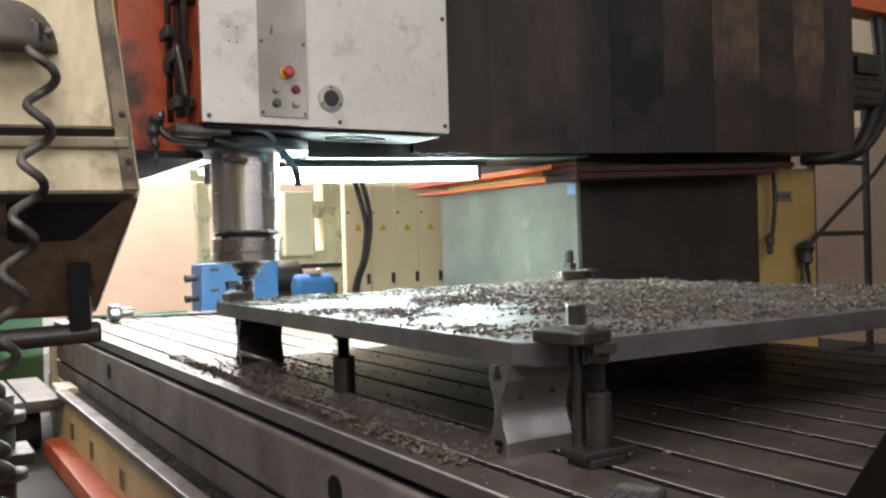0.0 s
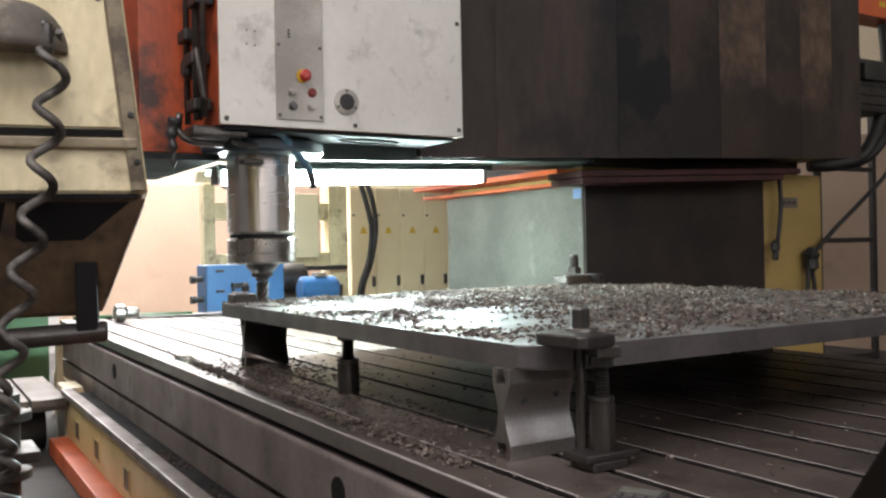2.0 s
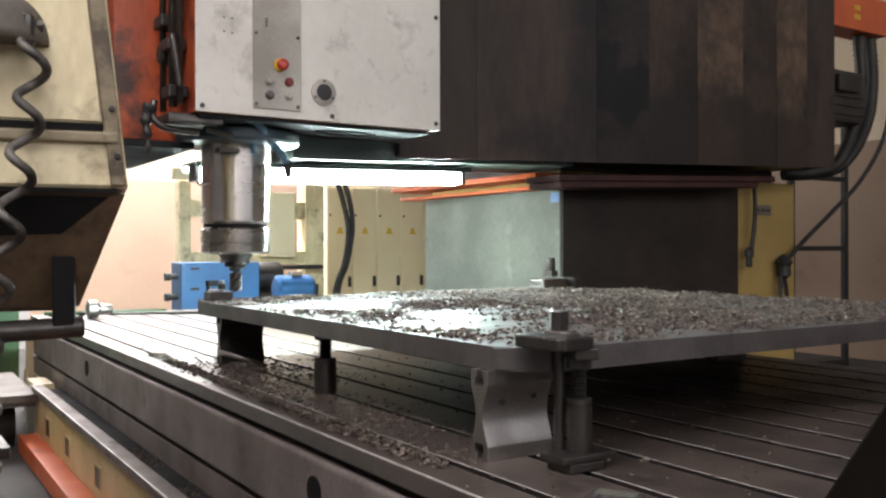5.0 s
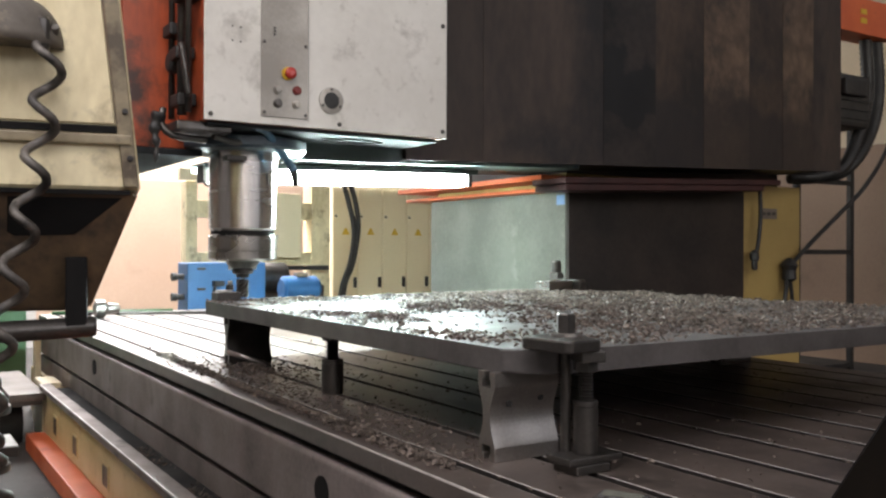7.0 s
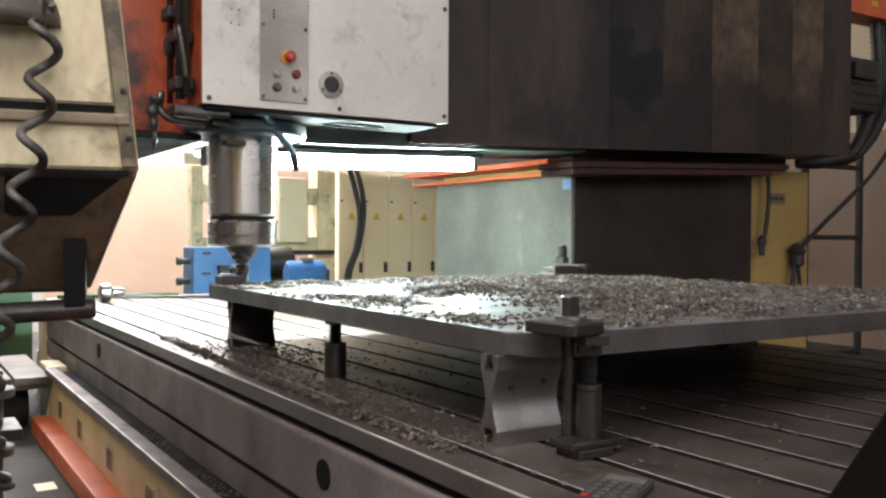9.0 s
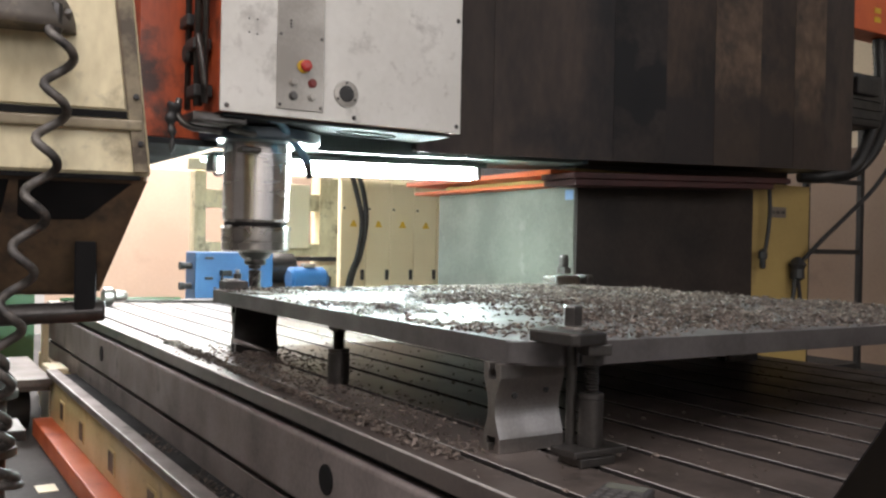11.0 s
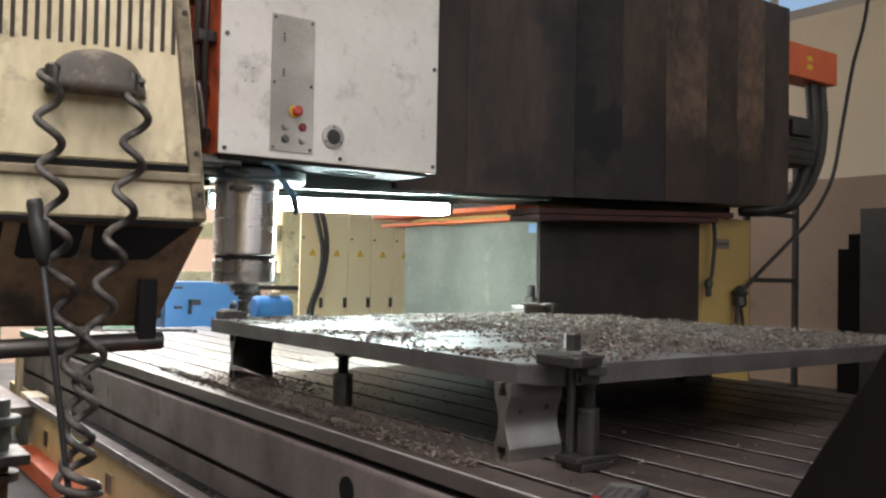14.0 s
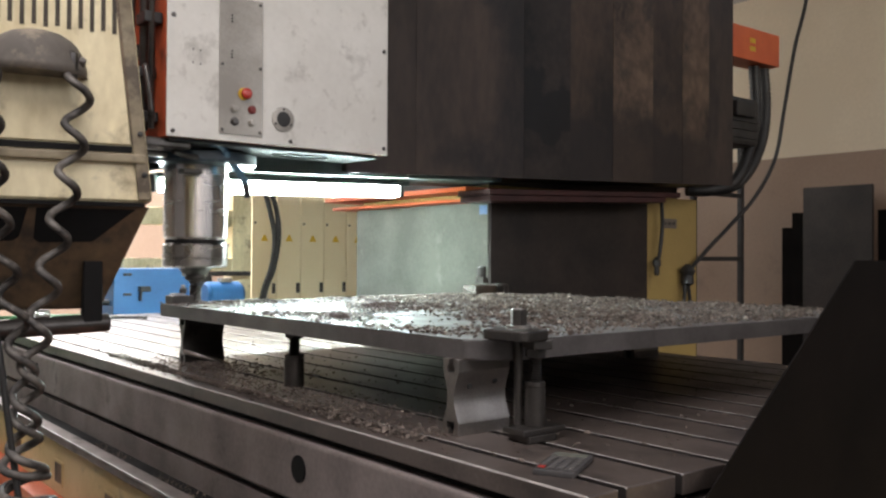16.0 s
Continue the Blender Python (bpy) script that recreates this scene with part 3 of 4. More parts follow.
def milling_head():
    t = thing("milling_head", 0.4, 1.9, 1.87, "scuffed white milling head on an orange saddle", "milling head")
    part("cover", box(-0.1, 0.905, HY, HY + 0.012, 1.872, 3.1, 0.003), M_WHITE, t, "scuffed white front cover")
    part("saddle", box(-0.096, 0.90, HY + 0.0125, 1.89, 1.873, 3.1, 0.004), M_ORANGE, t, "oily orange head body")
    part("slide", box(-0.30, -0.005, 1.895, 2.88, 1.80, 3.1, 0.004), M_ORANGE, t, "oily orange saddle side")
    part("underside", box(-0.08, 0.88, HY + 0.03, 1.873, 1.858, 1.871, 0.004), M_UNDER, t)
    part("slide_lip", box(-0.31, -0.004, 1.892, 2.885, 1.775, 1.799, 0.003), M_UNDER, t)
    part("flange", lathe([(0.24, 1.80), (0.25, 1.81), (0.25, 1.845), (0.2, 1.86)], AX, AY, 0, 40), M_BLUEHOSE, t, "dark blue-grey round flange")
    part("sleeve", lathe([(0.125, 1.49), (0.133, 1.50), (0.133, 1.80)], AX, AY, 0, 48), M_CHROME, t, "polished steel spindle sleeve")
    part("groove_ring", lathe([(0.124, 1.47), (0.124, 1.50)], AX, AY, 0, 48), M_GAP, t)
    part("nose_ring", lathe([(0.122, 1.372), (0.134, 1.38), (0.134, 1.408), (0.131, 1.410), (0.131, 1.414), (0.135, 1.416), (0.135, 1.468), (0.128, 1.474)], AX, AY, 0, 48), M_NOSE, t, "ground steel nose ring")
    for a in (200, 340):
        part("drive_key", box(AX + 0.126 * math.cos(radians(a)) - 0.012, AX + 0.126 * math.cos(radians(a)) + 0.012, AY - 0.05, AY + 0.02, 1.462, 1.476, 0.002), M_STEEL, t)
    px0, px1 = 0.105, 0.29
    pp = part("control_panel", box(px0, px1, HY - 0.006, HY - 0.0005, 1.90, 2.44, 0.002), M_GREY_PANEL, t, "grey operator panel with buttons")
    part("emergency_stop", lathe([(0.012, 0.0), (0.012, -0.012), (0.02, -0.014), (0.022, -0.02), (0.02, -0.028), (0.01, -0.033)], 0.211, HY - 0.006, 2.062, 24, "y"), M_RED, pp, "red mushroom button")
    part("collar", lathe([(0.0245, 0.0), (0.0245, -0.004)], 0.208, HY - 0.006, 2.062, 24, "y"), M_YEL, pp, "yellow collar")
    for x, z, m in ((0.168, 2.00, M_GREY_PANEL), (0.243, 2.003, M_DARKRED), (0.168, 1.95, M_STEEL_DARK), (0.243, 1.952, M_GREY_PANEL)):
        part("button", lathe([(0.017, 0.0), (0.017, -0.006), (0.013, -0.006), (0.013, -0.012), (0.01, -0.014)], x, HY - 0.006, z, 20, "y"), m, pp)
    for x, z in ((px0 + 0.012, 1.915), (px1 - 0.012, 1.915), (px0 + 0.012, 2.17), (px1 - 0.012, 2.17), (px0 + 0.012, 2.425), (px1 - 0.012, 2.425)):
        part("screw", lathe([(0.006, 0.0), (0.006, -0.004), (0.004, -0.006)], x, HY - 0.006, z, 10, "y"), M_STEEL_DARK, pp)
    for z in (2.20, 2.34):
        for k in range(3):
            part("indicator", lathe([(0.004, 0.0), (0.004, -0.003)], 0.156, HY - 0.006, z + 0.012 * k, 8, "y"), M_BLACK, pp)
    gl = part("sight_glass", lathe([(0.05, 0.0), (0.05, -0.006), (0.03, -0.008), (0.03, -0.001)], 0.384, HY, 1.98, 32, "y"), M_GREY_PANEL, t, "round sight glass with bolted ring")
    part("glass", lathe([(0.031, -0.001), (0.031, -0.009), (0.02, -0.010)], 0.384, HY, 1.98, 24, "y"), M_BLACK, gl)
    for a in (90, 210, 330):
        part("bolt", lathe([(0.005, 0), (0.005, -0.010)], 0.384 + 0.041 * math.cos(radians(a)), HY, 1.98 + 0.041 * math.sin(radians(a)), 8, "y"), M_STEEL_DARK, gl)
    for x, z in ((-0.078, 1.893), (0.42, 1.893), (0.885, 1.90), (0.885, 2.331), (-0.078, 2.33), (0.42, 2.9)):
        part("cover_screw", lathe([(0.009, 0), (0.009, -0.003), (0.006, -0.005)], x, HY, z, 12, "y"), M_STEEL_DARK, t)
    for x, z in ((0.0, 2.21), (0.03, 2.21), (0.0, 2.16), (0.03, 2.158)):
        part("rivet_hole", lathe([(0.0035, 0.001), (0.0035, -0.001)], x, HY, z, 8, "y"), M_BLACK, t)
    return t


HEAD = milling_head()


def cutter_holder():
    t = new("cutter")
    t.parent = HEAD
    ORIGIN[t] = Matrix.Translation((-AX, -AY, -1.37))
    t.matrix_basis = Matrix.Translation((AX - 0.4, AY - 1.9, 1.37 - 1.87))
    part("holder", lathe([(0.028, 1.318), (0.04, 1.322), (0.043, 1.332), (0.04, 1.342), (0.05, 1.346), (0.062, 1.36), (0.07, 1.373)], AX, AY, 0, 32), M_STEEL_DARK, t)
    for a in (20, 200):
        c, s = math.cos(radians(a)), math.sin(radians(a))
        part("key", box(AX + 0.05 * c - 0.008, AX + 0.05 * c + 0.008, AY + 0.05 * s - 0.008, AY + 0.05 * s + 0.008, 1.336, 1.35, 0.002), M_STEEL, t)
    b = bmesh.new()
    rings = []
    for k in range(13):
        z, tw = 1.226 + 0.008 * k, 0.35 * k
        ring = []
        for i in range(16):
            a = 2 * math.pi * i / 16
            r = 0.025 if k > 9 else 0.0245 - 0.008 * max(0, math.cos(4 * a)) ** 2
            ring.append(b.verts.new((AX + r * math.cos(a + (0 if k > 9 else tw)), AY + r * math.sin(a + (0 if k > 9 else tw)), z)))
        rings.append(ring)
    for lo, hi in zip(rings, rings[1:]):
        for i in range(16):
            b.faces.new((lo[i], lo[(i + 1) % 16], hi[(i + 1) % 16], hi[i]))
    b.faces.new(rings[0]), b.faces.new(rings[-1])
    part("end_mill", b, M_STEEL_DARK, t, "dark fluted end mill")
    return t


CUTTER = cutter_holder()

# ---- machine lamp ----


def machine_lamp():
    t = thing("fluorescent_lamp", 0.85, 2.0, 1.73, "glowing white fluorescent tube lamp under the beam", "lamp")
    k, mid = 0.027, 0.74
    part("housing", slope(box(0.06, 1.41, 2.075, 2.27, 1.792, 1.799, 0.002), k, mid), M_TEAL, t, "teal grey lamp housing")
    # lips added to block the tube's light from the head underside
    part("added_shield_lip", slope(box(0.06, 1.41, 2.0715, 2.0745, 1.774, 1.799, 0.001), k, mid), M_TEAL, t)
    part("added_shield_lip", slope(box(0.06, 1.41, 2.264, 2.27, 1.765, 1.7915, 0.001), k, mid), M_TEAL, t)
    part("mounting_rail", prism([(0.43, 1.80), (0.80, 1.807), (1.92, 1.842), (1.92, 1.864), (0.922, 1.8305), (0.915, 1.90), (0.43, 1.90)], 1.955, 2.20, "y"), M_TEAL, t, "flat teal grey mounting rail")
    part("rail_cap", box(1.922, 1.96, 1.955, 2.20, 1.842, 1.864, 0.003), M_BLUEHOSE, t)
    part("tube", slope(lathe([(0.020, 0.0), (0.033, 0.008), (0.035, 0.02), (0.035, 1.27), (0.033, 1.282), (0.020, 1.29)], 0.095, 2.16, 1.755, 24, "x"), k, mid), M_TUBE, t, "white glowing tube")
    for x in (0.068, 1.388):
        part("socket", slope(box(x, x + 0.026, 2.125, 2.21, 1.72, 1.7915, 0.006), k, mid), M_STEEL_DARK, t)
    return t


machine_lamp()

# ---- swivel station, hoses ----
ST = (-0.632, 0.28, 0.0)


def control_station():
    t = thing("control_station", *ST, "stained ivory machine housing with vent slots and a grimy lower hopper", "machine housing", turn=-12)
    part("housing", prism([(-0.95, 1.54), (0, 1.54), (-0.06, 2.10), (-0.10, 2.5), (-0.95, 2.5)], 0, 0.55, "y", 0.006), M_OLDCREAM, t, "stained ivory sheet housing")
    part("edge_strip", prism([(-0.032, 1.545), (-0.004, 1.545), (-0.064, 2.10), (-0.104, 2.5), (-0.13, 2.5), (-0.09, 2.10)], -0.010, -0.0005, "y", 0.002), M_GRIMY, t)
    part("door_panel", prism([(-0.93, 1.665), (-0.048, 1.665), (-0.096, 2.10), (-0.136, 2.48), (-0.93, 2.48)], -0.006, -0.0004, "y", 0.002), M_OLDCREAM, t)
    part("door_gap", prism([(-0.046, 1.665), (-0.034, 1.665), (-0.0925, 2.10), (-0.132, 2.48), (-0.139, 2.48), (-0.097, 2.10)], -0.0075, -0.0002, "y"), M_HOPPER, t, "rusty grime along the door edge")
    for z, x in ((1.60, -0.012), (1.69, -0.022), (2.0, -0.055), (2.07, -0.062)):
        part("screw", lathe([(0.006, 0), (0.006, -0.004), (0.004, -0.005)], x - 0.008, -0.0098, z, 10, "y"), M_BLACK, t)
    part("lower_lip", box(-0.95, -0.018, -0.016, -0.001, 1.625, 1.645, 0.004), M_GRIMY, t)
    part("seam", box(-0.93, -0.045, -0.004, -0.0006, 1.648, 1.662), M_GAP, t, "dark open seam")
    # flat dark strips stand for the shade inside the vent slots
    for k in range(16):
        x = -0.065 - 0.0228 * k
        part("vent_slot", box(x - 0.0045 - 0.02, x + 0.0045 - 0.02, -0.0072, -0.0061, 1.905 + 0.004 * (k % 2), 2.06), M_VENT, t)
    b = box(-0.95, -0.003, 0.004, 0.5, 1.30, 1.538)
    for v in b.verts:
        if v.co.z < 1.4:
            v.co.x = min(v.co.x, -0.095)
            v.co.y = 0.13 if v.co.y < 0.2 else 0.45
    bmesh.ops.subdivide_edges(b, edges=b.edges[:], cuts=3, use_grid_fill=True)
    bmesh.ops.bevel(b, geom=[e for e in b.edges if len(e.link_faces) == 2 and e.calc_face_angle(0) > 0.4], offset=0.008, segments=2, affect="EDGES")
    part("hopper", b, M_HOPPER, t, "grimy brown tapered lower casting")
    # flat black patches on the sloping face paint the recess shade
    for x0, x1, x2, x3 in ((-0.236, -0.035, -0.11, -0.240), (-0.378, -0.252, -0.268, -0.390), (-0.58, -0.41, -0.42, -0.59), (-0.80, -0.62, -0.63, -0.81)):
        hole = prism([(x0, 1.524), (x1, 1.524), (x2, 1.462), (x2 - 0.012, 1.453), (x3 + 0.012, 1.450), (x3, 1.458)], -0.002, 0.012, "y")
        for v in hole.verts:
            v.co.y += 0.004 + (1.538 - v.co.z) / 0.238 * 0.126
        part("recess", hole, M_GAP, t, "flat black patch for a shaded recess in the casting")
    # dark strip paints the shade below the housing rim
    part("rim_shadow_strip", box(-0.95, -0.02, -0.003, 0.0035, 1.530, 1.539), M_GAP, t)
    part("post", box(-0.138, -0.098, 0.05, 0.13, 1.262, 1.41, 0.004), M_GAP, t)
    part("arm", sweep([(-0.95, 0.07, 1.235), (-0.5, 0.07, 1.253), (-0.086, 0.07, 1.272), (-0.08, 0.07, 1.272)], lambda u: 0.021 if u < 0.9 else 0.017, 14), M_STEEL_DARK, t, "dark steel arm below the casting")
    b = bmesh.new()
    rows = []
    for i in range(9):
        e = (math.pi / 2) * i / 8
        rows.append([b.verts.new((-0.24 + 0.102 * math.cos(e) ** 0.7 * math.cos(a), -0.004 - 0.08 * math.cos(e) ** 0.6 * math.sin(a), 1.80 + 0.094 * math.sin(e))) for a in [math.pi * k / 12 for k in range(13)]])
    for lo, hi in zip(rows, rows[1:]):
        for k in range(12):
            b.faces.new((lo[k], lo[k + 1], hi[k + 1], hi[k])).smooth = True
    b.faces.new(rows[0])
    bmesh.ops.remove_doubles(b, verts=b.verts, dist=0.0005)
    part("hood", b, M_HOOD, t, "dusty grey domed cable hood")
    return t


control_station()


def coil(axis, turns, radius, thick, steps=14):
    """A coiled hose along a line of points; radius and spacing given by functions of the place along it."""
    line = arc(axis, 24)
    cum = [0.0]
    for a, b in zip(line, line[1:]):
        cum.append(cum[-1] + (b - a).length)
    total, pts = cum[-1], []
    n = int(turns(1.0) * steps)
    j = 0
    for k in range(2 * n + 1):
        u = k / (2 * n)
        while j < len(cum) - 2 and cum[j + 1] < u * total:
            j += 1
        f = (u * total - cum[j]) / max(1e-6, cum[j + 1] - cum[j])
        p = line[j].lerp(line[j + 1], f)
        a = 2 * math.pi * turns(u)
        r = radius(u)
        pts.append(p + Vector((r * math.cos(a), r * math.sin(a), 0)))
    return sweep(pts, thick, 7)


def hoses():
    right = [(-0.175, -0.045, 1.835), (-0.160, -0.07, 1.78), (-0.177, -0.08, 1.6), (-0.215, -0.09, 1.38), (-0.245, -0.1, 1.2), (-0.260, -0.1, 1.05), (-0.248, -0.1, 0.86), (-0.245, -0.1, 0.6), (-0.245, -0.1, 0.36)]
    left = [(-0.325, -0.045, 1.835), (-0.332, -0.07, 1.78), (-0.322, -0.08, 1.62), (-0.300, -0.09, 1.42), (-0.268, -0.1, 1.25), (-0.258, -0.115, 1.12), (-0.255, -0.115, 0.98), (-0.250, -0.1, 0.6), (-0.250, -0.1, 0.36)]
    for line, start, tight, wide in ((right, 0.0, 30.0, 0.028), (left, 0.4, 15.0, 0.024)):
        t = thing("coiled_hose", *ST, "grimy grey coiled air hose hanging from the hood", "hose", "coiled hoses", turn=-12)
        part("hose", coil(line, lambda u: start + (15.0 * u if u < 0.57 else 8.55 + tight * (u - 0.57)), lambda u: 0.022 + wide * min(1, max(0, u - 0.5) / 0.12), 0.0085), M_COIL, t)
        x = line[0][0]
        part("ferrule", lathe([(0.013, 1.79), (0.016, 1.80), (0.016, 1.845), (0.012, 1.85)], x, -0.045, 0, 12), M_STEEL_DARK, t)
        part("hanger", box(x - 0.01, x + 0.01, -0.05, 0.012, 1.81, 1.83, 0.002), M_STEEL_DARK, t)
    t = thing("air_gun", *ST, "black air blow gun with a long lance", "air gun", turn=-12)
    part("handle", sweep([(-0.352, -0.13, 1.565), (-0.35, -0.13, 1.555), (-0.346, -0.13, 1.525), (-0.343, -0.13, 1.52), (-0.334, -0.13, 1.46), (-0.333, -0.13, 1.45), (-0.331, -0.13, 1.435)], lambda u: (0.013, 0.016, 0.014, 0.019, 0.016, 0.012, 0.007)[round(u * 6)], 14), M_BLACK, t)
    part("lance", sweep([(-0.332, -0.13, 1.44), (-0.30, -0.13, 1.2), (-0.262, -0.13, 0.9), (-0.235, -0.13, 0.6), (-0.235, -0.13, 0.352)], 0.0065, 8), M_BLACK, t)


hoses()

# ---- guard sheet at the table's end ----
gs = thing("guard_sheet", 0.9, -0.655, FLOOR, "dark brown slanted sheet metal guard at the table end", "sheet guard")
part("sheet", prism([(-0.12, 0.80), (0.675, 1.42), (1.9, 1.42), (1.9, FLOOR), (-0.12, FLOOR)], -0.658, -0.654, "y"), M_GUARD, gs)
part("stand", box(1.2, 1.25, -0.72, -0.66, FLOOR, 1.3, 0.004), M_GUARD, gs)

# ---- background ----


def cabinets():
    for k in range(5):
        x0 = 2.975 + 0.298 * k
        t = thing("switch_cabinet", x0 + 0.155, 7.3, FLOOR, "tall cream switch cabinet with a yellow warning mark", "cabinet", "row of switch cabinets")
        part("body", box(x0, x0 + 0.2965, 7.02, 7.6, FLOOR + 0.05, 2.10, 0.006), M_CREAM, t)
        d = part("door", box(x0 + 0.008, x0 + 0.288, 7.0, 7.019, FLOOR + 0.1, 2.07, 0.004), M_CREAM, t)
        part("handle", box(x0 + 0.245, x0 + 0.27, 6.96, 6.999, 1.02, 1.13, 0.004), M_BLACK, d)
        part("lock", lathe([(0.012, 0), (0.012, -0.012)], x0 + 0.04, 7.0, 1.78, 10, "y"), M_STEEL_DARK, d)
        part("warning_mark", prism([(x0 + 0.11, 1.585), (x0 + 0.20, 1.585), (x0 + 0.165, 1.655), (x0 + 0.145, 1.655)], 6.996, 6.9995, "y"), M_YEL, d, "yellow triangular warning mark")
        part("plinth", box(x0, x0 + 0.2965, 7.03, 7.58, FLOOR, FLOOR + 0.05), M_BLACK, t)


cabinets()


def blue_machine():
    t = thing("blue_machine", 1.1, 5.3, FLOOR, "blue painted machine cabinet behind the table", "machine")
    part("body", box(0.86, 1.46, 5.0, 5.26, FLOOR, 1.325, 0.012), M_BLUE, t)
    for z in (1.07, 1.22):
        part("fitting", lathe([(0.022, 0), (0.022, -0.05), (0.03, -0.055), (0.03, -0.09)], 0.86, 5.1, z, 12, "x"), M_BLACK, t)
    for z in (1.12, 1.27):
        part("latch", box(0.93, 0.99, 4.985, 4.999, z, z + 0.02, 0.003), M_BLACK, t)
    part("valve", box(1.04, 1.12, 4.94, 4.999, 1.15, 1.19, 0.006), M_BLACK, t)
    part("valve_pipe", sweep([(1.05, 4.96, 1.16), (1.045, 4.96, 1.08)], 0.012, 8), M_BLACK, t)
    return t


blue_machine()


def beige_machine():
    t = thing("beige_machine", 1.7, 6.3, FLOOR, "beige machine frame with a control box and motor", "machine")
    part("post", box(1.20, 1.30, 6.2, 6.35, FLOOR, 2.02, 0.006), M_OLDCREAM, t)
    part("crossbar", box(1.30, 2.38, 6.21, 6.33, 1.28, 1.40, 0.006), M_OLDCREAM, t)
    part("crossbar", box(1.30, 2.38, 6.21, 6.33, 1.70, 1.86, 0.006), M_OLDCREAM, t)
    part("control_box", box(1.92, 2.19, 6.0, 6.2, 1.35, 1.93, 0.01), M_CREAM, t, "cream control box")
    part("post", box(2.38, 2.57, 6.2, 6.4, FLOOR, 2.02, 0.006), M_OLDCREAM, t)
    part("bracket", box(1.12, 1.28, 6.12, 6.19, 2.02, 2.12, 0.006), M_CREAM, t)
    part("cable_loop", sweep(arc([(1.36, 6.15, 2.10), (1.34, 6.15, 2.02), (1.38, 6.15, 1.98), (1.43, 6.15, 2.02), (1.42, 6.15, 2.10)]), 0.012, 6), M_BLACK, t)
    part("bed", box(1.5, 2.42, 6.0, 6.5, FLOOR, 1.10, 0.01), M_STEEL_DARK, t)
    part("motor", lathe([(0.10, 0.0), (0.13, 0.01), (0.13, 0.26), (0.10, 0.28)], 1.72, 5.9, 1.18, 24, "x"), M_STEEL_DARK, t)
    part("rail", box(1.55, 2.42, 5.9, 6.0, 1.24, 1.28, 0.004), M_BLACK, t)
    part("wire", sweep(arc([(1.83, 5.98, 1.33), (1.90, 5.96, 1.22), (2.0, 5.9, 1.16)]), 0.008, 6), M_OLDCREAM, t)
    return t


beige_machine()
bm_ = thing("blue_motor", 2.0, 5.6, FLOOR, "blue electric motor on a stand", "motor")
part("shell", lathe([(0.08, 0), (0.105, 0.02), (0.105, 0.30), (0.08, 0.33)], 1.75, 5.4, 1.10, 24, "x"), M_BLUE, bm_)
part("terminal_box", box(1.87, 1.97, 5.35, 5.43, 1.20, 1.235, 0.005), M_GREY_PANEL, bm_)
part("stand", box(1.78, 2.05, 5.3, 5.5, FLOOR, 1.01, 0.005), M_STEEL_DARK, bm_)
for dx in (0.0, 0.07):
    t = thing("hanging_cable", 2.7, 6.1, FLOOR, "thick black hanging machine cable", "cable", "hanging cables")
    part("cable", sweep(arc([(2.66 + dx, 6.15, 2.14), (2.75 + dx, 6.15, 1.85), (2.80 + dx * 0.6, 6.15, 1.6), (2.76 + dx * 0.4, 6.15, 1.3), (2.66 + dx * 0.4, 6.15, 1.0), (2.62 + dx, 6.15, FLOOR)]), 0.026, 8), M_BLACK, t)
    part("hook", box(2.60, 2.68 + dx, 6.13, 6.3, 2.12, 2.15), M_STEEL_DARK, t)


def sheets():
    for x, y0, y1, z in ((6.62, 2.13, 2.79, 2.10), (6.70, 2.78, 2.95, 1.87), (6.76, 2.93, 3.09, 1.73), (6.70, 1.98, 2.12, 1.87)):
        t = thing("metal_sheet", x, (y0 + y1) / 2, FLOOR, "dark steel sheet standing upright by the wall", "metal sheet", "sheets by the wall")
        part("sheet", box(x, x + 0.035, y0, y1, FLOOR, z, 0.004), M_DARK_PANEL if x == 6.62 else M_GUARD, t)


sheets()


def ladder():
    t = thing("ladder", 5.0, 2.6, FLOOR, "dark steel access ladder beside the column", "ladder")
    for x, z in ((4.62, 1.98), (5.28, 2.42)):
        part("stile", box(x - 0.022, x + 0.022, 2.58, 2.62, FLOOR, z, 0.004), M_BLACK, t)
    for z in (0.55, 0.98, 1.42, 1.95):
        part("rung", box(4.642, 5.258, 2.585, 2.615, z - 0.018, z + 0.018, 0.004), M_BLACK, t)
    return t


ladder()


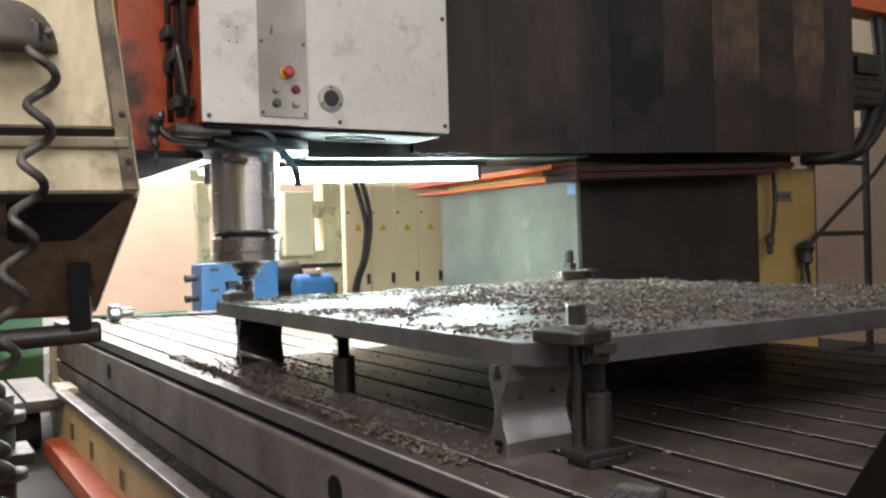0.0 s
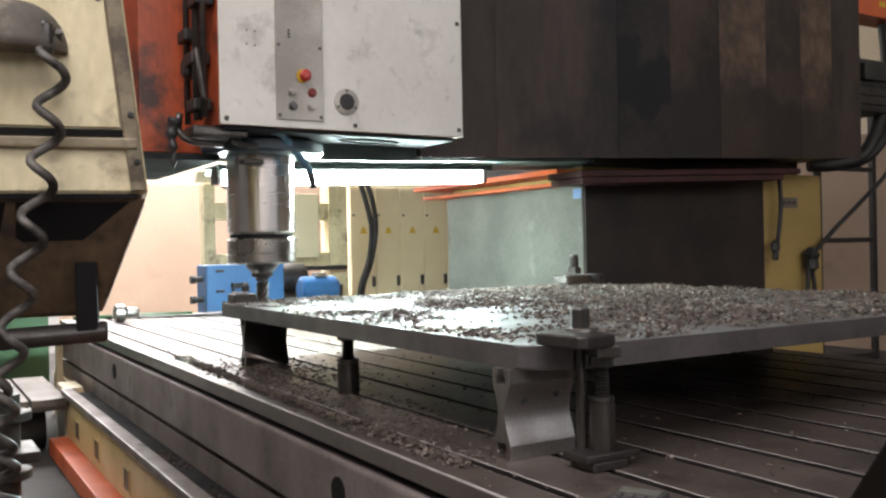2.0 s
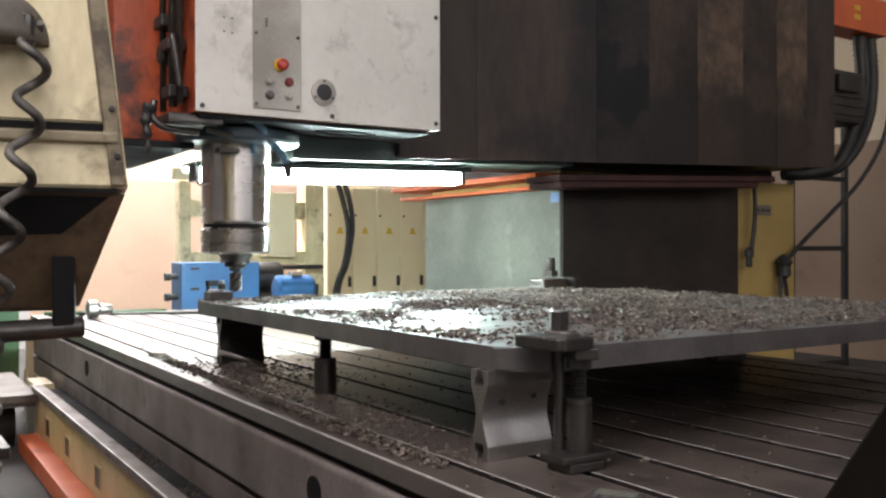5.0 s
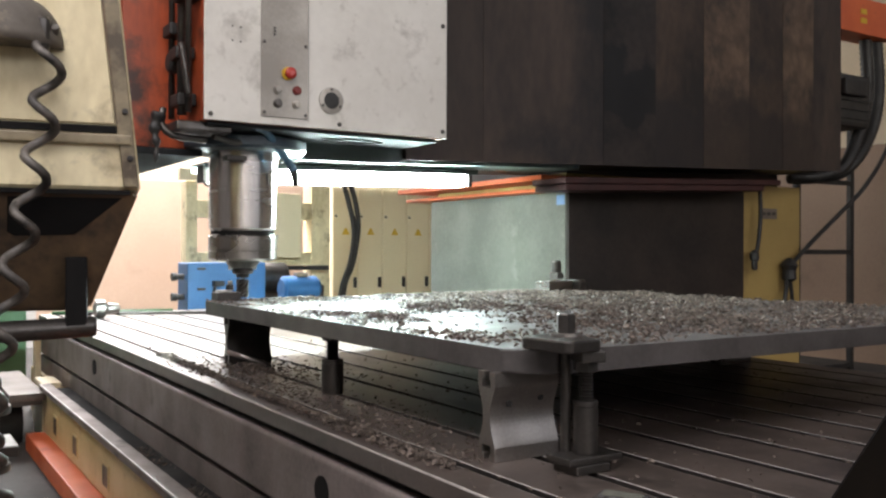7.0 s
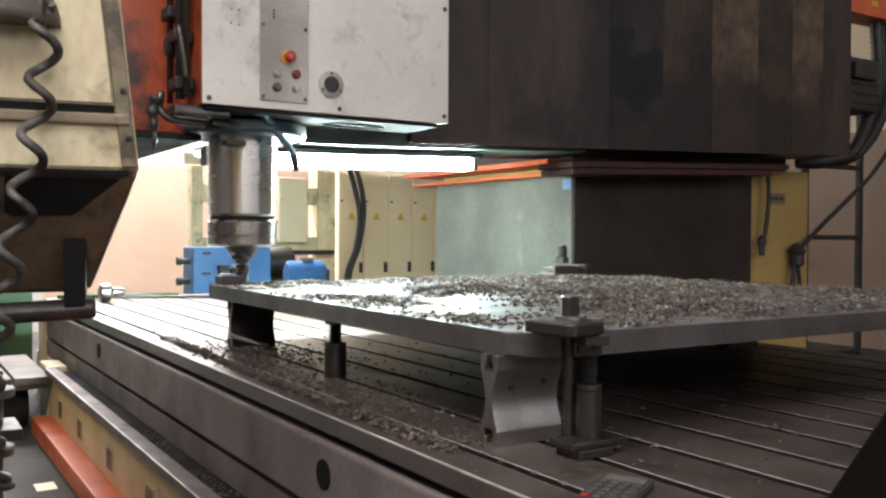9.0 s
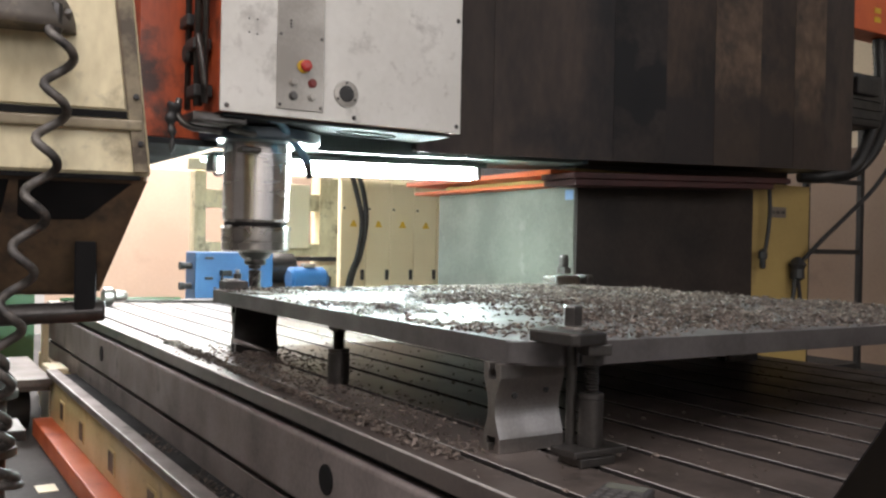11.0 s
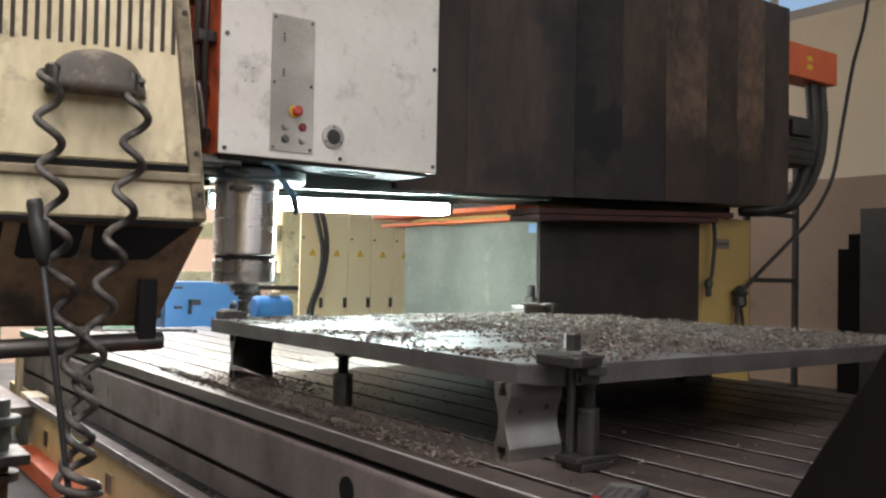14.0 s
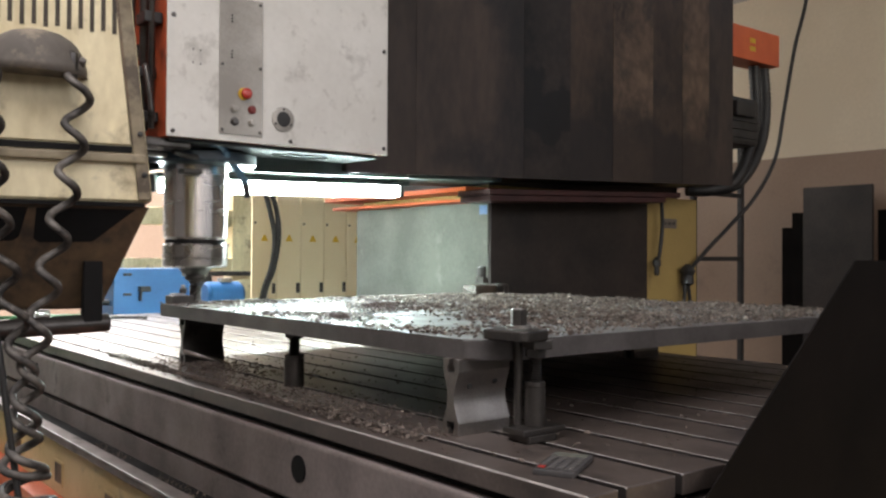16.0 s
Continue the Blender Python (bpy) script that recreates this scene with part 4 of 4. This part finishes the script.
def beam_end():
    t = thing("cable_box", 4.5, 2.2, 2.82, "orange cable junction box at the beam end", "junction box")
    part("box", box(4.10, 4.86, 2.0, 2.2, 2.88, 3.12, 0.006), M_ORANGE_CLEAN, t)
    for z in (2.95, 3.01):
        part("writing_bar", box(4.46, 4.53, 1.997, 1.9995, z, z + 0.035), M_YEL, t)
    t = thing("beam_motor", 4.3, 2.2, 2.3, "black axis motor at the beam end", "motor")
    part("body", box(4.17, 4.58, 2.0, 2.35, 2.25, 2.60, 0.03), M_BLACK, t)
    part("flange", box(4.086, 4.17, 2.0, 2.38, 2.22, 2.62, 0.004), M_ORANGE_CLEAN, t)
    part("terminal_cap", box(4.24, 4.48, 1.96, 2.0, 2.45, 2.56, 0.012), M_BLACK, t)
    for z in (2.30, 2.36, 2.42):
        part("fin", box(4.20, 4.56, 1.988, 2.0, z, z + 0.014), M_BLACK, t)
    part("lead", sweep(arc([(4.15, 2.1, 2.60), (4.22, 2.1, 2.68), (4.34, 2.1, 2.66), (4.40, 2.1, 2.60)]), 0.012, 6), M_BLACK, t)
    for dx in (0.0, -0.13):
        t = thing("cable_hose", 4.6, 2.1, 2.0, "thick black corrugated cable hose curving below the beam", "hose", "beam hoses")
        pts = arc([(4.80 + dx, 2.1, 2.90), (4.83 + dx, 2.1, 2.55), (4.74 + dx, 2.1, 2.25), (4.52 + dx * 0.5, 2.12, 2.0), (4.32 + dx * 0.4, 2.2, 1.93), (4.12, 2.3, 1.92)], 20)
        part("hose", sweep(pts, lambda u: 0.042 + 0.005 * math.sin(u * 330), 12), M_BLACK, t)


beam_end()


def column_things():
    t = thing("pull_cable", 3.77, 2.29, 1.85, "black cable with a plug hanging on the yellow column", "cable")
    part("cable", sweep(arc([(3.78, 2.27, 1.86), (3.79, 2.27, 1.65), (3.76, 2.27, 1.45), (3.73, 2.27, 1.40)]), 0.014, 8), M_BLACK, t)
    part("plug", lathe([(0.012, 1.30), (0.02, 1.31), (0.02, 1.36), (0.03, 1.37), (0.03, 1.41), (0.012, 1.43)], 3.73, 2.27, 0, 12), M_BLACK, t)
    t = thing("sign_plate", 3.95, 2.338, 1.67, "small grey sign plate on the column", "sign")
    part("plate", box(3.86, 4.04, 2.332, 2.3385, 1.64, 1.71, 0.002), M_SIGN, t)
    for k in range(3):
        part("writing_bar", box(3.885 + 0.05 * k, 3.92 + 0.05 * k, 2.330, 2.3318, 1.665, 1.685), M_STEEL_DARK, t)
    t = thing("cable_bundle", 4.1, 2.3, 1.3, "black cable bundle tied at the column", "cable")
    part("knot", lathe([(0.02, 1.22), (0.05, 1.24), (0.045, 1.30), (0.06, 1.33), (0.04, 1.36), (0.015, 1.38)], 4.10, 2.28, 0, 10), M_BLACK, t)
    part("strand", sweep(arc([(4.02, 2.29, 0.95), (4.06, 2.28, 1.12), (4.10, 2.28, 1.3), (4.30, 2.27, 1.47), (4.60, 2.25, 1.68), (4.85, 2.2, 1.90), (5.0, 2.12, 2.2), (5.10, 2.1, 2.6), (5.25, 2.1, 3.1), (5.47, 2.1, 3.7), (5.6, 2.1, 5.0), (5.65, 2.1, 5.7)]), 0.015, 8), M_BLACK, t)
    part("strand", sweep(arc([(4.12, 2.29, 0.9), (4.13, 2.28, 1.1), (4.10, 2.28, 1.26)]), 0.014, 8), M_BLACK, t)


column_things()


def left_corner():
    t = thing("low_table", -0.9, 4.5, FLOOR, "low grey T-slot plate on a dark rounded stand", "machine table")
    for k in range(7):
        part("slot_bar", box(-1.62 + 0.19 * k, -1.445 + 0.19 * k, 3.62, 4.62, 0.62, 0.66, 0.003), M_TABLE, t)
    part("slab", box(-1.62, -0.315, 3.63, 4.61, 0.595, 0.619), M_STEEL_DARK, t)
    part("stand", lathe([(0.12, 0.0), (0.125, 0.01), (0.125, 1.1), (0.12, 1.11)], -1.5, 3.9, 0.475, 24, "x"), M_BLACK, t)
    t = thing("green_machine", -0.7, 6.2, FLOOR, "green machine base with pale rails", "machine")
    part("body", box(-2.4, -0.1, 5.9, 6.5, FLOOR, 1.02, 0.01), M_GREEN, t)
    for z in (0.78, 1.03):
        part("rail", box(-2.4, -0.1, 5.84, 5.9, z, z + 0.035, 0.004), M_PALE_RAIL, t)
    t = thing("paper_scrap", -0.5, 2.75, FLOOR, "pale scrap of card on the floor", "scrap")
    part("card", box(-0.52, -0.44, 2.5, 2.62, FLOOR + 0.0005, FLOOR + 0.004), M_CREAM, t)
    t = thing("pipe_stand", -0.78, 2.2, FLOOR, "grimy grey pipe stand with bolted flanges", "stand")
    part("pipe", lathe([(0.05, FLOOR), (0.05, 0.9)], -0.72, 2.25, 0, 16), M_STEEL_DARK, t)
    for z in (0.36, 0.58, 0.80):
        part("flange", lathe([(0.085, z), (0.09, z + 0.004), (0.09, z + 0.03), (0.085, z + 0.034)], -0.72, 2.25, 0, 20), M_STEEL_DARK, t)
    part("plate", box(-0.76, -0.62, 2.1, 2.35, 0.66, 0.70, 0.005), M_STEEL_DARK, t)


left_corner()

# ---- supports, clamps and small things on the table ----


def rail_profile(w, h):
    half = [(-0.5, 0.0), (-0.5, 0.16)]
    for k in range(1, 16):
        half.append((-0.5 + 0.30 * math.sin(math.pi * k / 16) ** 1.2, 0.16 + 0.68 * k / 16))
    half += [(-0.5, 0.84), (-0.5, 1.0), (-0.16, 1.0), (-0.16, 0.92), (-0.27, 0.92), (-0.27, 0.82)]
    right = [(-y, z) for y, z in reversed(half)]
    bottom = [(0.16, 0.0), (0.16, 0.08), (0.27, 0.08), (0.27, 0.18), (-0.27, 0.18), (-0.27, 0.08), (-0.16, 0.08), (-0.16, 0.0)]
    return [(y * w, z * h) for y, z in half + right + bottom]


def support_block(x, y, length, label, mat=None):
    t = thing("support_block", x + length / 2, y, TOP, label, "support block", "blocks under the plate")
    out = [(y + a, TOP + b) for a, b in rail_profile(0.058, 0.18)]
    part("block", prism(out, x, x + length, "x", 0.0008), mat or M_STEEL, t)
    # flat black discs stand for the dark inside two small holes
    for dx, dz in ((0.045, 0.118), (0.125, 0.125)):
        part("hole", lathe([(0.007, 0), (0.007, -0.004)], x + dx, y - 0.0155, TOP + dz - 0.004, 12, "y"), M_BLACK, t)
    return t


support_block(-0.025, -0.028, 0.165, "waisted ground steel support block under the plate corner")
# same block as above; the dark steel paints in the shade below the plate
support_block(0.025, 1.70, 0.165, "waisted steel support block in shade", M_STEEL_DARK)
support_block(1.60, 0.77, 0.165, "dark waisted steel support block in shade", M_STEEL_DARK)
support_block(1.70, 1.70, 0.165, "dark waisted steel support block in shade", M_STEEL_DARK)


def screw_jack(x, y, top, base=TOP, r=0.027):
    t = thing("screw_jack", x, y, base, "dark steel screw jack with a threaded spindle", "screw jack", "screw jacks")
    h = (top - base)
    part("body", lathe([(r, 0), (r * 1.02, 0.004), (r * 1.02, h * 0.50), (r * 0.94, h * 0.505), (r * 0.94, h * 0.52), (r * 1.02, h * 0.525), (r, h * 0.57), (r * 0.8, h * 0.58)], x, y, base, 24), M_STEEL_DARK, t)
    prof = []
    n = 9
    for k in range(n):
        z0 = h * (0.575 + 0.30 * k / n)
        prof += [(r * 0.46, z0), (r * 0.66, z0 + h * 0.3 / n * 0.5)]
    part("thread", lathe(prof + [(r * 0.55, h * 0.88)], x, y, base, 18, flat=True), M_STEEL_DARK, t)
    part("cap", lathe([(r * 0.9, h * 0.875), (r * 1.05, h * 0.89), (r * 1.05, h * 0.985), (r * 0.95, h)], x, y, base, 6, flat=True), M_STEEL_DARK, t)
    return t


screw_jack(0.075, 0.90, 1.1795, r=0.032)
cb = thing("packing_block", 0.09, -0.185, TOP, "dark stepped steel packing under the screw jack", "packing block")
part("lower_block", box(0.045, 0.13, -0.225, -0.155, TOP + 0.0005, 1.018, 0.003), M_STEEL_DARK, cb)
part("upper_block", box(0.03, 0.165, -0.222, -0.150, 1.0185, 1.032, 0.003), M_STEEL_DARK, cb)
screw_jack(0.098, -0.188, 1.2125, 1.0325, 0.024)


def turned_box(x, y, z0, z1, length, width, degrees, bevel=0.003):
    b = box(-length / 2, length / 2, -width / 2, width / 2, z0, z1, bevel)
    b.transform(pose(x, y, 0, 0, 0, degrees))
    return b


def plate_clamp():
    t = thing("clamp", 0.08, -0.15, 1.222, "dark steel strap clamp with hex bolt holding the plate", "clamp")
    part("strap", prism([(-0.014, -0.132), (-0.004, -0.246), (0.006, -0.256), (0.082, -0.246), (0.092, -0.236), (0.104, -0.118), (0.090, -0.098), (0.004, -0.112)], 1.2355, 1.2585, "z", 0.003), M_STEEL_DARK, t)
    part("pad", turned_box(0.056, -0.120, 1.2283, 1.2352, 0.07, 0.03, 10, 0.001), M_STEEL_DARK, t)
    part("heel", turned_box(0.086, -0.208, 1.213, 1.2352, 0.05, 0.055, -15), M_STEEL_DARK, t)
    part("washer", lathe([(0.03, 1.2588), (0.03, 1.264)], 0.074, -0.157, 0, 20), M_STEEL, t)
    part("hex_bolt", lathe([(0.018, 1.2642), (0.0195, 1.266), (0.0195, 1.300), (0.0165, 1.303)], 0.074, -0.157, 0, 6, flat=True), M_STEEL_DARK, t)
    part("stud", lathe([(0.0105, 1.0325), (0.0105, 1.2286)], 0.078, -0.1525, 0, 14), M_STEEL_DARK, t)
    return t


plate_clamp()


def far_clamp(x, y, label):
    t = thing("clamp", x, y, PT, label, "clamp")
    part("strap", turned_box(x, y, PT + 0.0005, PT + 0.05, 0.18, 0.09, 10, 0.008), M_NOSE, t)
    part("heel", turned_box(x + 0.13, y - 0.01, PT + 0.0005, PT + 0.055, 0.05, 0.09, 10, 0.012), M_STEEL_DARK, t)
    part("nut", lathe([(0.038, 0.0605), (0.038, 0.085), (0.03, 0.09)], x + 0.01, y, PT, 6, flat=True), M_STEEL_DARK, t)
    part("stud", lathe([(0.022, 0.09), (0.024, 0.095), (0.024, 0.14), (0.018, 0.15)], x + 0.01, y, PT, 12), M_STEEL_DARK, t)
    return t


far_clamp(1.72, 1.86, "steel clamp with stud and nut at the far plate edge")


def corner_clamp():
    t = thing("clamp", 0.075, 1.8, PT, "small steel clamp block beside the cutter", "clamp")
    part("block", box(0.03, 0.12, 1.81, 1.89, PT + 0.0005, PT + 0.032, 0.004), M_STEEL_DARK, t)
    part("top", box(0.04, 0.09, 1.82, 1.87, PT + 0.0325, PT + 0.040, 0.002), M_STEEL, t)
    part("nut", lathe([(0.016, 0.0405), (0.016, 0.06)], 0.09, 1.85, PT, 6, flat=True), M_STEEL_DARK, t)
    part("stud", lathe([(0.009, 0.06), (0.009, 0.075)], 0.09, 1.85, PT, 10), M_STEEL, t)


corner_clamp()


def bar_tools():
    t = thing("steel_bar", 0.05, 1.72, TOP, "short steel bar lying against the support block", "bar")
    part("bar", sweep([(0.015, 1.66, 1.05), (0.12, 1.56, 1.014)], 0.009, 8), M_STEEL, t)
    t = thing("air_nozzle", 0.12, 4.2, TOP, "steel spigot with flange lying on the table", "fitting")
    part("flange", lathe([(0.03, 0), (0.055, 0.01), (0.055, 0.06), (0.035, 0.08), (0.03, 0.14), (0.024, 0.15)], 0.06, 4.25, TOP + 0.056, 20, "x"), M_STEEL, t)
    t = thing("thin_rod", 0.35, 4.35, TOP, "thin bent steel rod lying on the table", "rod")
    part("rod", sweep(arc([(0.05, 4.40, 1.02), (0.4, 4.38, 1.012), (0.75, 4.25, 1.012), (0.78, 4.12, 1.012)]), 0.010, 7), M_STEEL_DARK, t)
    t = thing("thin_rod", 0.2, 4.6, TOP, "thin straight steel rod lying on the table", "rod")
    part("rod", sweep([(-0.12, 4.62, 1.014), (0.30, 4.60, 1.014), (0.62, 4.52, 1.014)], 0.012, 7), M_GREEN, t)


bar_tools()


def calculator():
    t = thing("calculator", -0.055, -0.425, TOP, "grey pocket calculator with pale keys on the table", "calculator", turn=28)
    tilt = pose(0, 0, 0.0065, 0, -1, 0)
    for name, b, m in [("case", box(-0.078, 0.078, -0.042, 0.042, -0.006, 0.007, 0.004), M_CALC), ("display", box(0.040, 0.070, -0.034, 0.034, 0.0073, 0.0083), M_LCD)]:
        b.transform(tilt)
        part(name, b, m, t)
    for i in range(5):
        for j in range(4):
            b = box(0.018 - 0.021 * i, 0.031 - 0.021 * i, -0.036 + 0.019 * j, -0.023 + 0.019 * j, 0.0072, 0.0098, 0.0015)
            b.transform(tilt)
            part("key", b, M_RED if (i, j) == (4, 3) else M_KEYS, t)
    return t


calculator()

# ---- pipes and hoses on the head ----


def head_pipes():
    for y, r in ((1.62, 0.012), (1.70, 0.017), (1.83, 0.012)):
        part("pipe", sweep([(-0.14, y, 1.90), (-0.14, y, 2.6), (-0.14, y, 3.1)], r, 10), M_STEEL_DARK, HEAD)
    for y, z in ((1.72, 2.12), (1.66, 2.32), (1.75, 2.5), (1.80, 2.22), (1.70, 1.95)):
        part("clip", box(-0.17, -0.10, y - 0.05, y + 0.05, z - 0.022, z + 0.022, 0.008), M_BLACK, HEAD)
    part("valve", lathe([(0.03, 0), (0.04, 0.01), (0.04, 0.06), (0.025, 0.07)], -0.17, 1.78, 2.10, 14, "x"), M_BLACK, HEAD)
    part("pipe", sweep(arc([(-0.15, 1.64, 2.10), (-0.17, 1.60, 2.13), (-0.17, 1.58, 2.08), (-0.15, 1.585, 1.95)]), 0.011, 8), M_STEEL_DARK, HEAD)
    part("manifold", box(-0.18, 0.02, 1.62, 1.80, 1.835, 1.871, 0.008), M_STEEL_DARK, HEAD, "oily steel pipe manifold")
    part("elbow", sweep(arc([(-0.20, 1.72, 1.92), (-0.21, 1.70, 1.86), (-0.17, 1.68, 1.82), (-0.05, 1.70, 1.815)]), 0.013, 8), M_STEEL_DARK, HEAD)
    part("elbow", sweep(arc([(-0.03, 1.68, 1.83), (0.05, 1.70, 1.815), (0.14, 1.72, 1.82)]), 0.012, 8), M_STEEL_DARK, HEAD)
    part("rag", sweep(arc([(-0.22, 1.70, 1.90), (-0.235, 1.70, 1.84), (-0.23, 1.69, 1.78), (-0.235, 1.69, 1.70)]), lambda u: 0.022 * (1 - u) + 0.003 + 0.004 * math.sin(u * 25), 8), M_BLACK, HEAD, "ragged black cable tail")
    part("blue_hose", sweep(arc([(0.10, 1.62, 1.868), (0.16, 1.66, 1.86), (0.24, 1.72, 1.80), (0.295, 1.75, 1.755), (0.32, 1.77, 1.73)]), lambda u: 0.015 + 0.002 * math.sin(u * 150), 10), M_HOSE, HEAD, "jointed blue coolant hose")
    part("nozzle", sweep([(0.32, 1.77, 1.73), (0.33, 1.775, 1.70), (0.335, 1.78, 1.67)], lambda u: 0.018 - 0.006 * u, 10), M_BLACK, HEAD, "black coolant nozzle")
    part("sleeve_clip", box(AX - 0.12, AX - 0.04, AY - 0.16, AY - 0.10, 1.755, 1.775, 0.004), M_STEEL_DARK, HEAD)
    ring = [(0.56 + 0.13 * math.cos(a), 1.73 + 0.05 * math.sin(a), 1.857) for a in [2 * math.pi * k / 24 for k in range(25)]]
    part("drain_rim", sweep(ring, 0.005, 6), M_UNDER, HEAD, "raised oval rim under the head")


head_pipes()

# ---- chips ----


def chips(name, spots, label):
    verts, faces = [], []
    for x, y, z, size, seed in spots:
        r = random.Random(seed)
        a, lean, roll = r.uniform(0, 6.283), r.uniform(-0.5, 0.5), r.uniform(0, 6.283)
        m = Matrix.Rotation(a, 3, "Z") @ Matrix.Rotation(lean, 3, "Y") @ Matrix.Rotation(roll, 3, "X")
        w, bend, base = size * r.uniform(0.16, 0.3), size * r.uniform(0.1, 0.3), len(verts)
        o = Vector((x, y, z))
        for u in (-0.5, -0.05, 0.5):
            h = bend * (1 - 4 * u * u)
            k = 1 if abs(u) < 0.3 else 0.45
            for p in ((u * size, -w * k, h), (u * size, w * k, h + 0.3 * w), (u * size, 0, h - 0.5 * w * k)):
                verts.append(o + m @ Vector(p))
        for s in (0, 3):
            for i in range(3):
                j = (i + 1) % 3
                faces.append((base + s + i, base + s + j, base + s + 3 + j, base + s + 3 + i))
        faces += [(base, base + 2, base + 1), (base + 6, base + 7, base + 8)]
    me = bpy.data.meshes.new(name)
    me.from_pydata([tuple(v) for v in verts], [], faces)
    me.materials.append(M_CHIP)
    return tagged(new(name, me), label, "metal chips", kind="stuff")


def plate_chips():
    r, spots = random.Random(5), []
    while len(spots) < 18000:
        x, y = r.uniform(0.0, 1.91), r.uniform(-0.125, 1.90)
        if x + y < 0.02 - 0.125 + 0.09:
            continue
        n = noise.noise(Vector((x * 2.6, y * 2.6, 3.0))) + 0.6 * noise.noise(Vector((x * 7, y * 7, 1.0)))
        cover = 0.40 + 1.15 * n + 0.50 * min(1, max(0, (x - 0.25) / 0.5)) - 0.35 * max(0, 1 - (y + 0.14) / 0.14)
        cover -= 0.75 * max(0, 1 - abs(x - 0.12 - 0.28 * y) / 0.2) * (y > 0.15)
        cover -= 0.6 * max(0, 1 - math.hypot((x - 0.14) / 0.2, (y - 0.05) / 0.15))
        if r.random() < max(0.015, min(1, cover)):
            heap = 0.016 * max(0, cover - 0.55) * r.random()
            spots.append((x, y, PT + 0.003 + heap, r.uniform(0.008, 0.017), len(spots)))
    chips("plate_chips", spots, "scattered curled grey metal chips on the plate")


def table_chips():
    r, spots = random.Random(9), []
    # swept band on the outermost bar, heaped towards the near end
    while len(spots) < 3600:
        y = r.uniform(-0.07, 2.15)
        x = r.triangular(X0 + 0.016 + 0.018 * max(0, y), -0.092 + 0.05 * max(0, y - 1.2), -0.112)
        n = noise.noise(Vector((x * 9, y * 4, 8.0)))
        core = math.exp(-((x + 0.128) / 0.035) ** 2) * (1.0 if y < 0.95 else 0.55)
        if y < 0.0 and r.random() < -y / 0.07:
            continue
        if r.random() < 0.25 + 0.7 * n + 0.6 * core:
            spots.append((x, y, TOP + 0.003 + 0.016 * core * r.random() * max(0.2, 0.7 + n), r.uniform(0.007, 0.015), len(spots)))
    # thinner scatter on the next bars
    while len(spots) < 4500:
        x, y = -0.07 + abs(r.gauss(0, 0.11)), r.uniform(-0.05, 1.5)
        if noise.noise(Vector((x * 6, y * 4, 2.0))) + 0.9 - 2.2 * x > r.random():
            spots.append((x, y, TOP + 0.003, r.uniform(0.006, 0.014), len(spots)))
    for k in range(1100):
        a, d = r.uniform(0, 6.283), abs(r.gauss(0, 0.16))
        x, y = 0.06 + d * math.cos(a) * 1.0, 1.52 + d * math.sin(a) * 1.7
        if x > X0 + 0.01:
            spots.append((x, y, TOP + 0.003 + 0.016 * math.exp(-(d / 0.12) ** 2) * r.random(), r.uniform(0.007, 0.016), 9000 + k))
    # chips fallen into the trough beside the table
    for k in range(900):
        x, y = r.triangular(-0.258, -0.175, -0.24), r.uniform(-0.3, 2.0)
        if noise.noise(Vector((x * 5, y * 3, 5.0))) > -0.1:
            spots.append((x, y, 0.666, r.uniform(0.007, 0.014), 30000 + k))
    for k in range(750):
        x, y = r.uniform(X0 + 0.01, 1.7), r.uniform(-0.5, 2.4)
        spots.append((x, y, TOP + 0.003, r.uniform(0.006, 0.014), 20000 + k))
    chips("table_chips", spots, "heaped curled grey metal chips along the table edge")


plate_chips()
table_chips()


# ---- motion ----
def motions():
    rows = [(0, -0.022, 0), (0.5, -0.021, 0), (1, -0.010, 0), (1.5, 0.001, 0), (2, 0.014, 0), (2.5, 0.020, 0), (3, 0.015, 0), (3.5, 0.002, 0), (4, -0.003, 0), (4.2, -0.003, 0.002),
            (4.8, 0.0, 0.025), (5.6, 0.0, 0.038), (6.3, 0.0, 0.026), (6.5, 0.0, 0.021), (7, -0.003, 0.008), (7.5, -0.002, 0), (8, -0.013, 0), (8.5, -0.023, 0), (9, -0.018, 0), (9.5, -0.004, 0), (10, 0.008, 0),
            (10.6, 0.02, 0), (11.1, 0.015, 0), (11.6, 0.002, 0), (12, -0.003, 0), (12.5, -0.003, 0), (13, -0.006, 0), (13.5, -0.005, 0), (14, -0.004, 0), (14.5, -0.002, 0), (15, 0.003, 0), (15.5, 0.007, 0), (16, 0.004, 0)]
    walk(HEAD, [(t, pose(0.4 + x, 1.9, 1.87 + z)) for t, x, z in rows])
    walk(CUTTER, [(k / 10, pose(AX - 0.4, AY - 1.9, 1.37 - 1.87, 0, 0, -80 * k)) for k in range(161)])


motions()
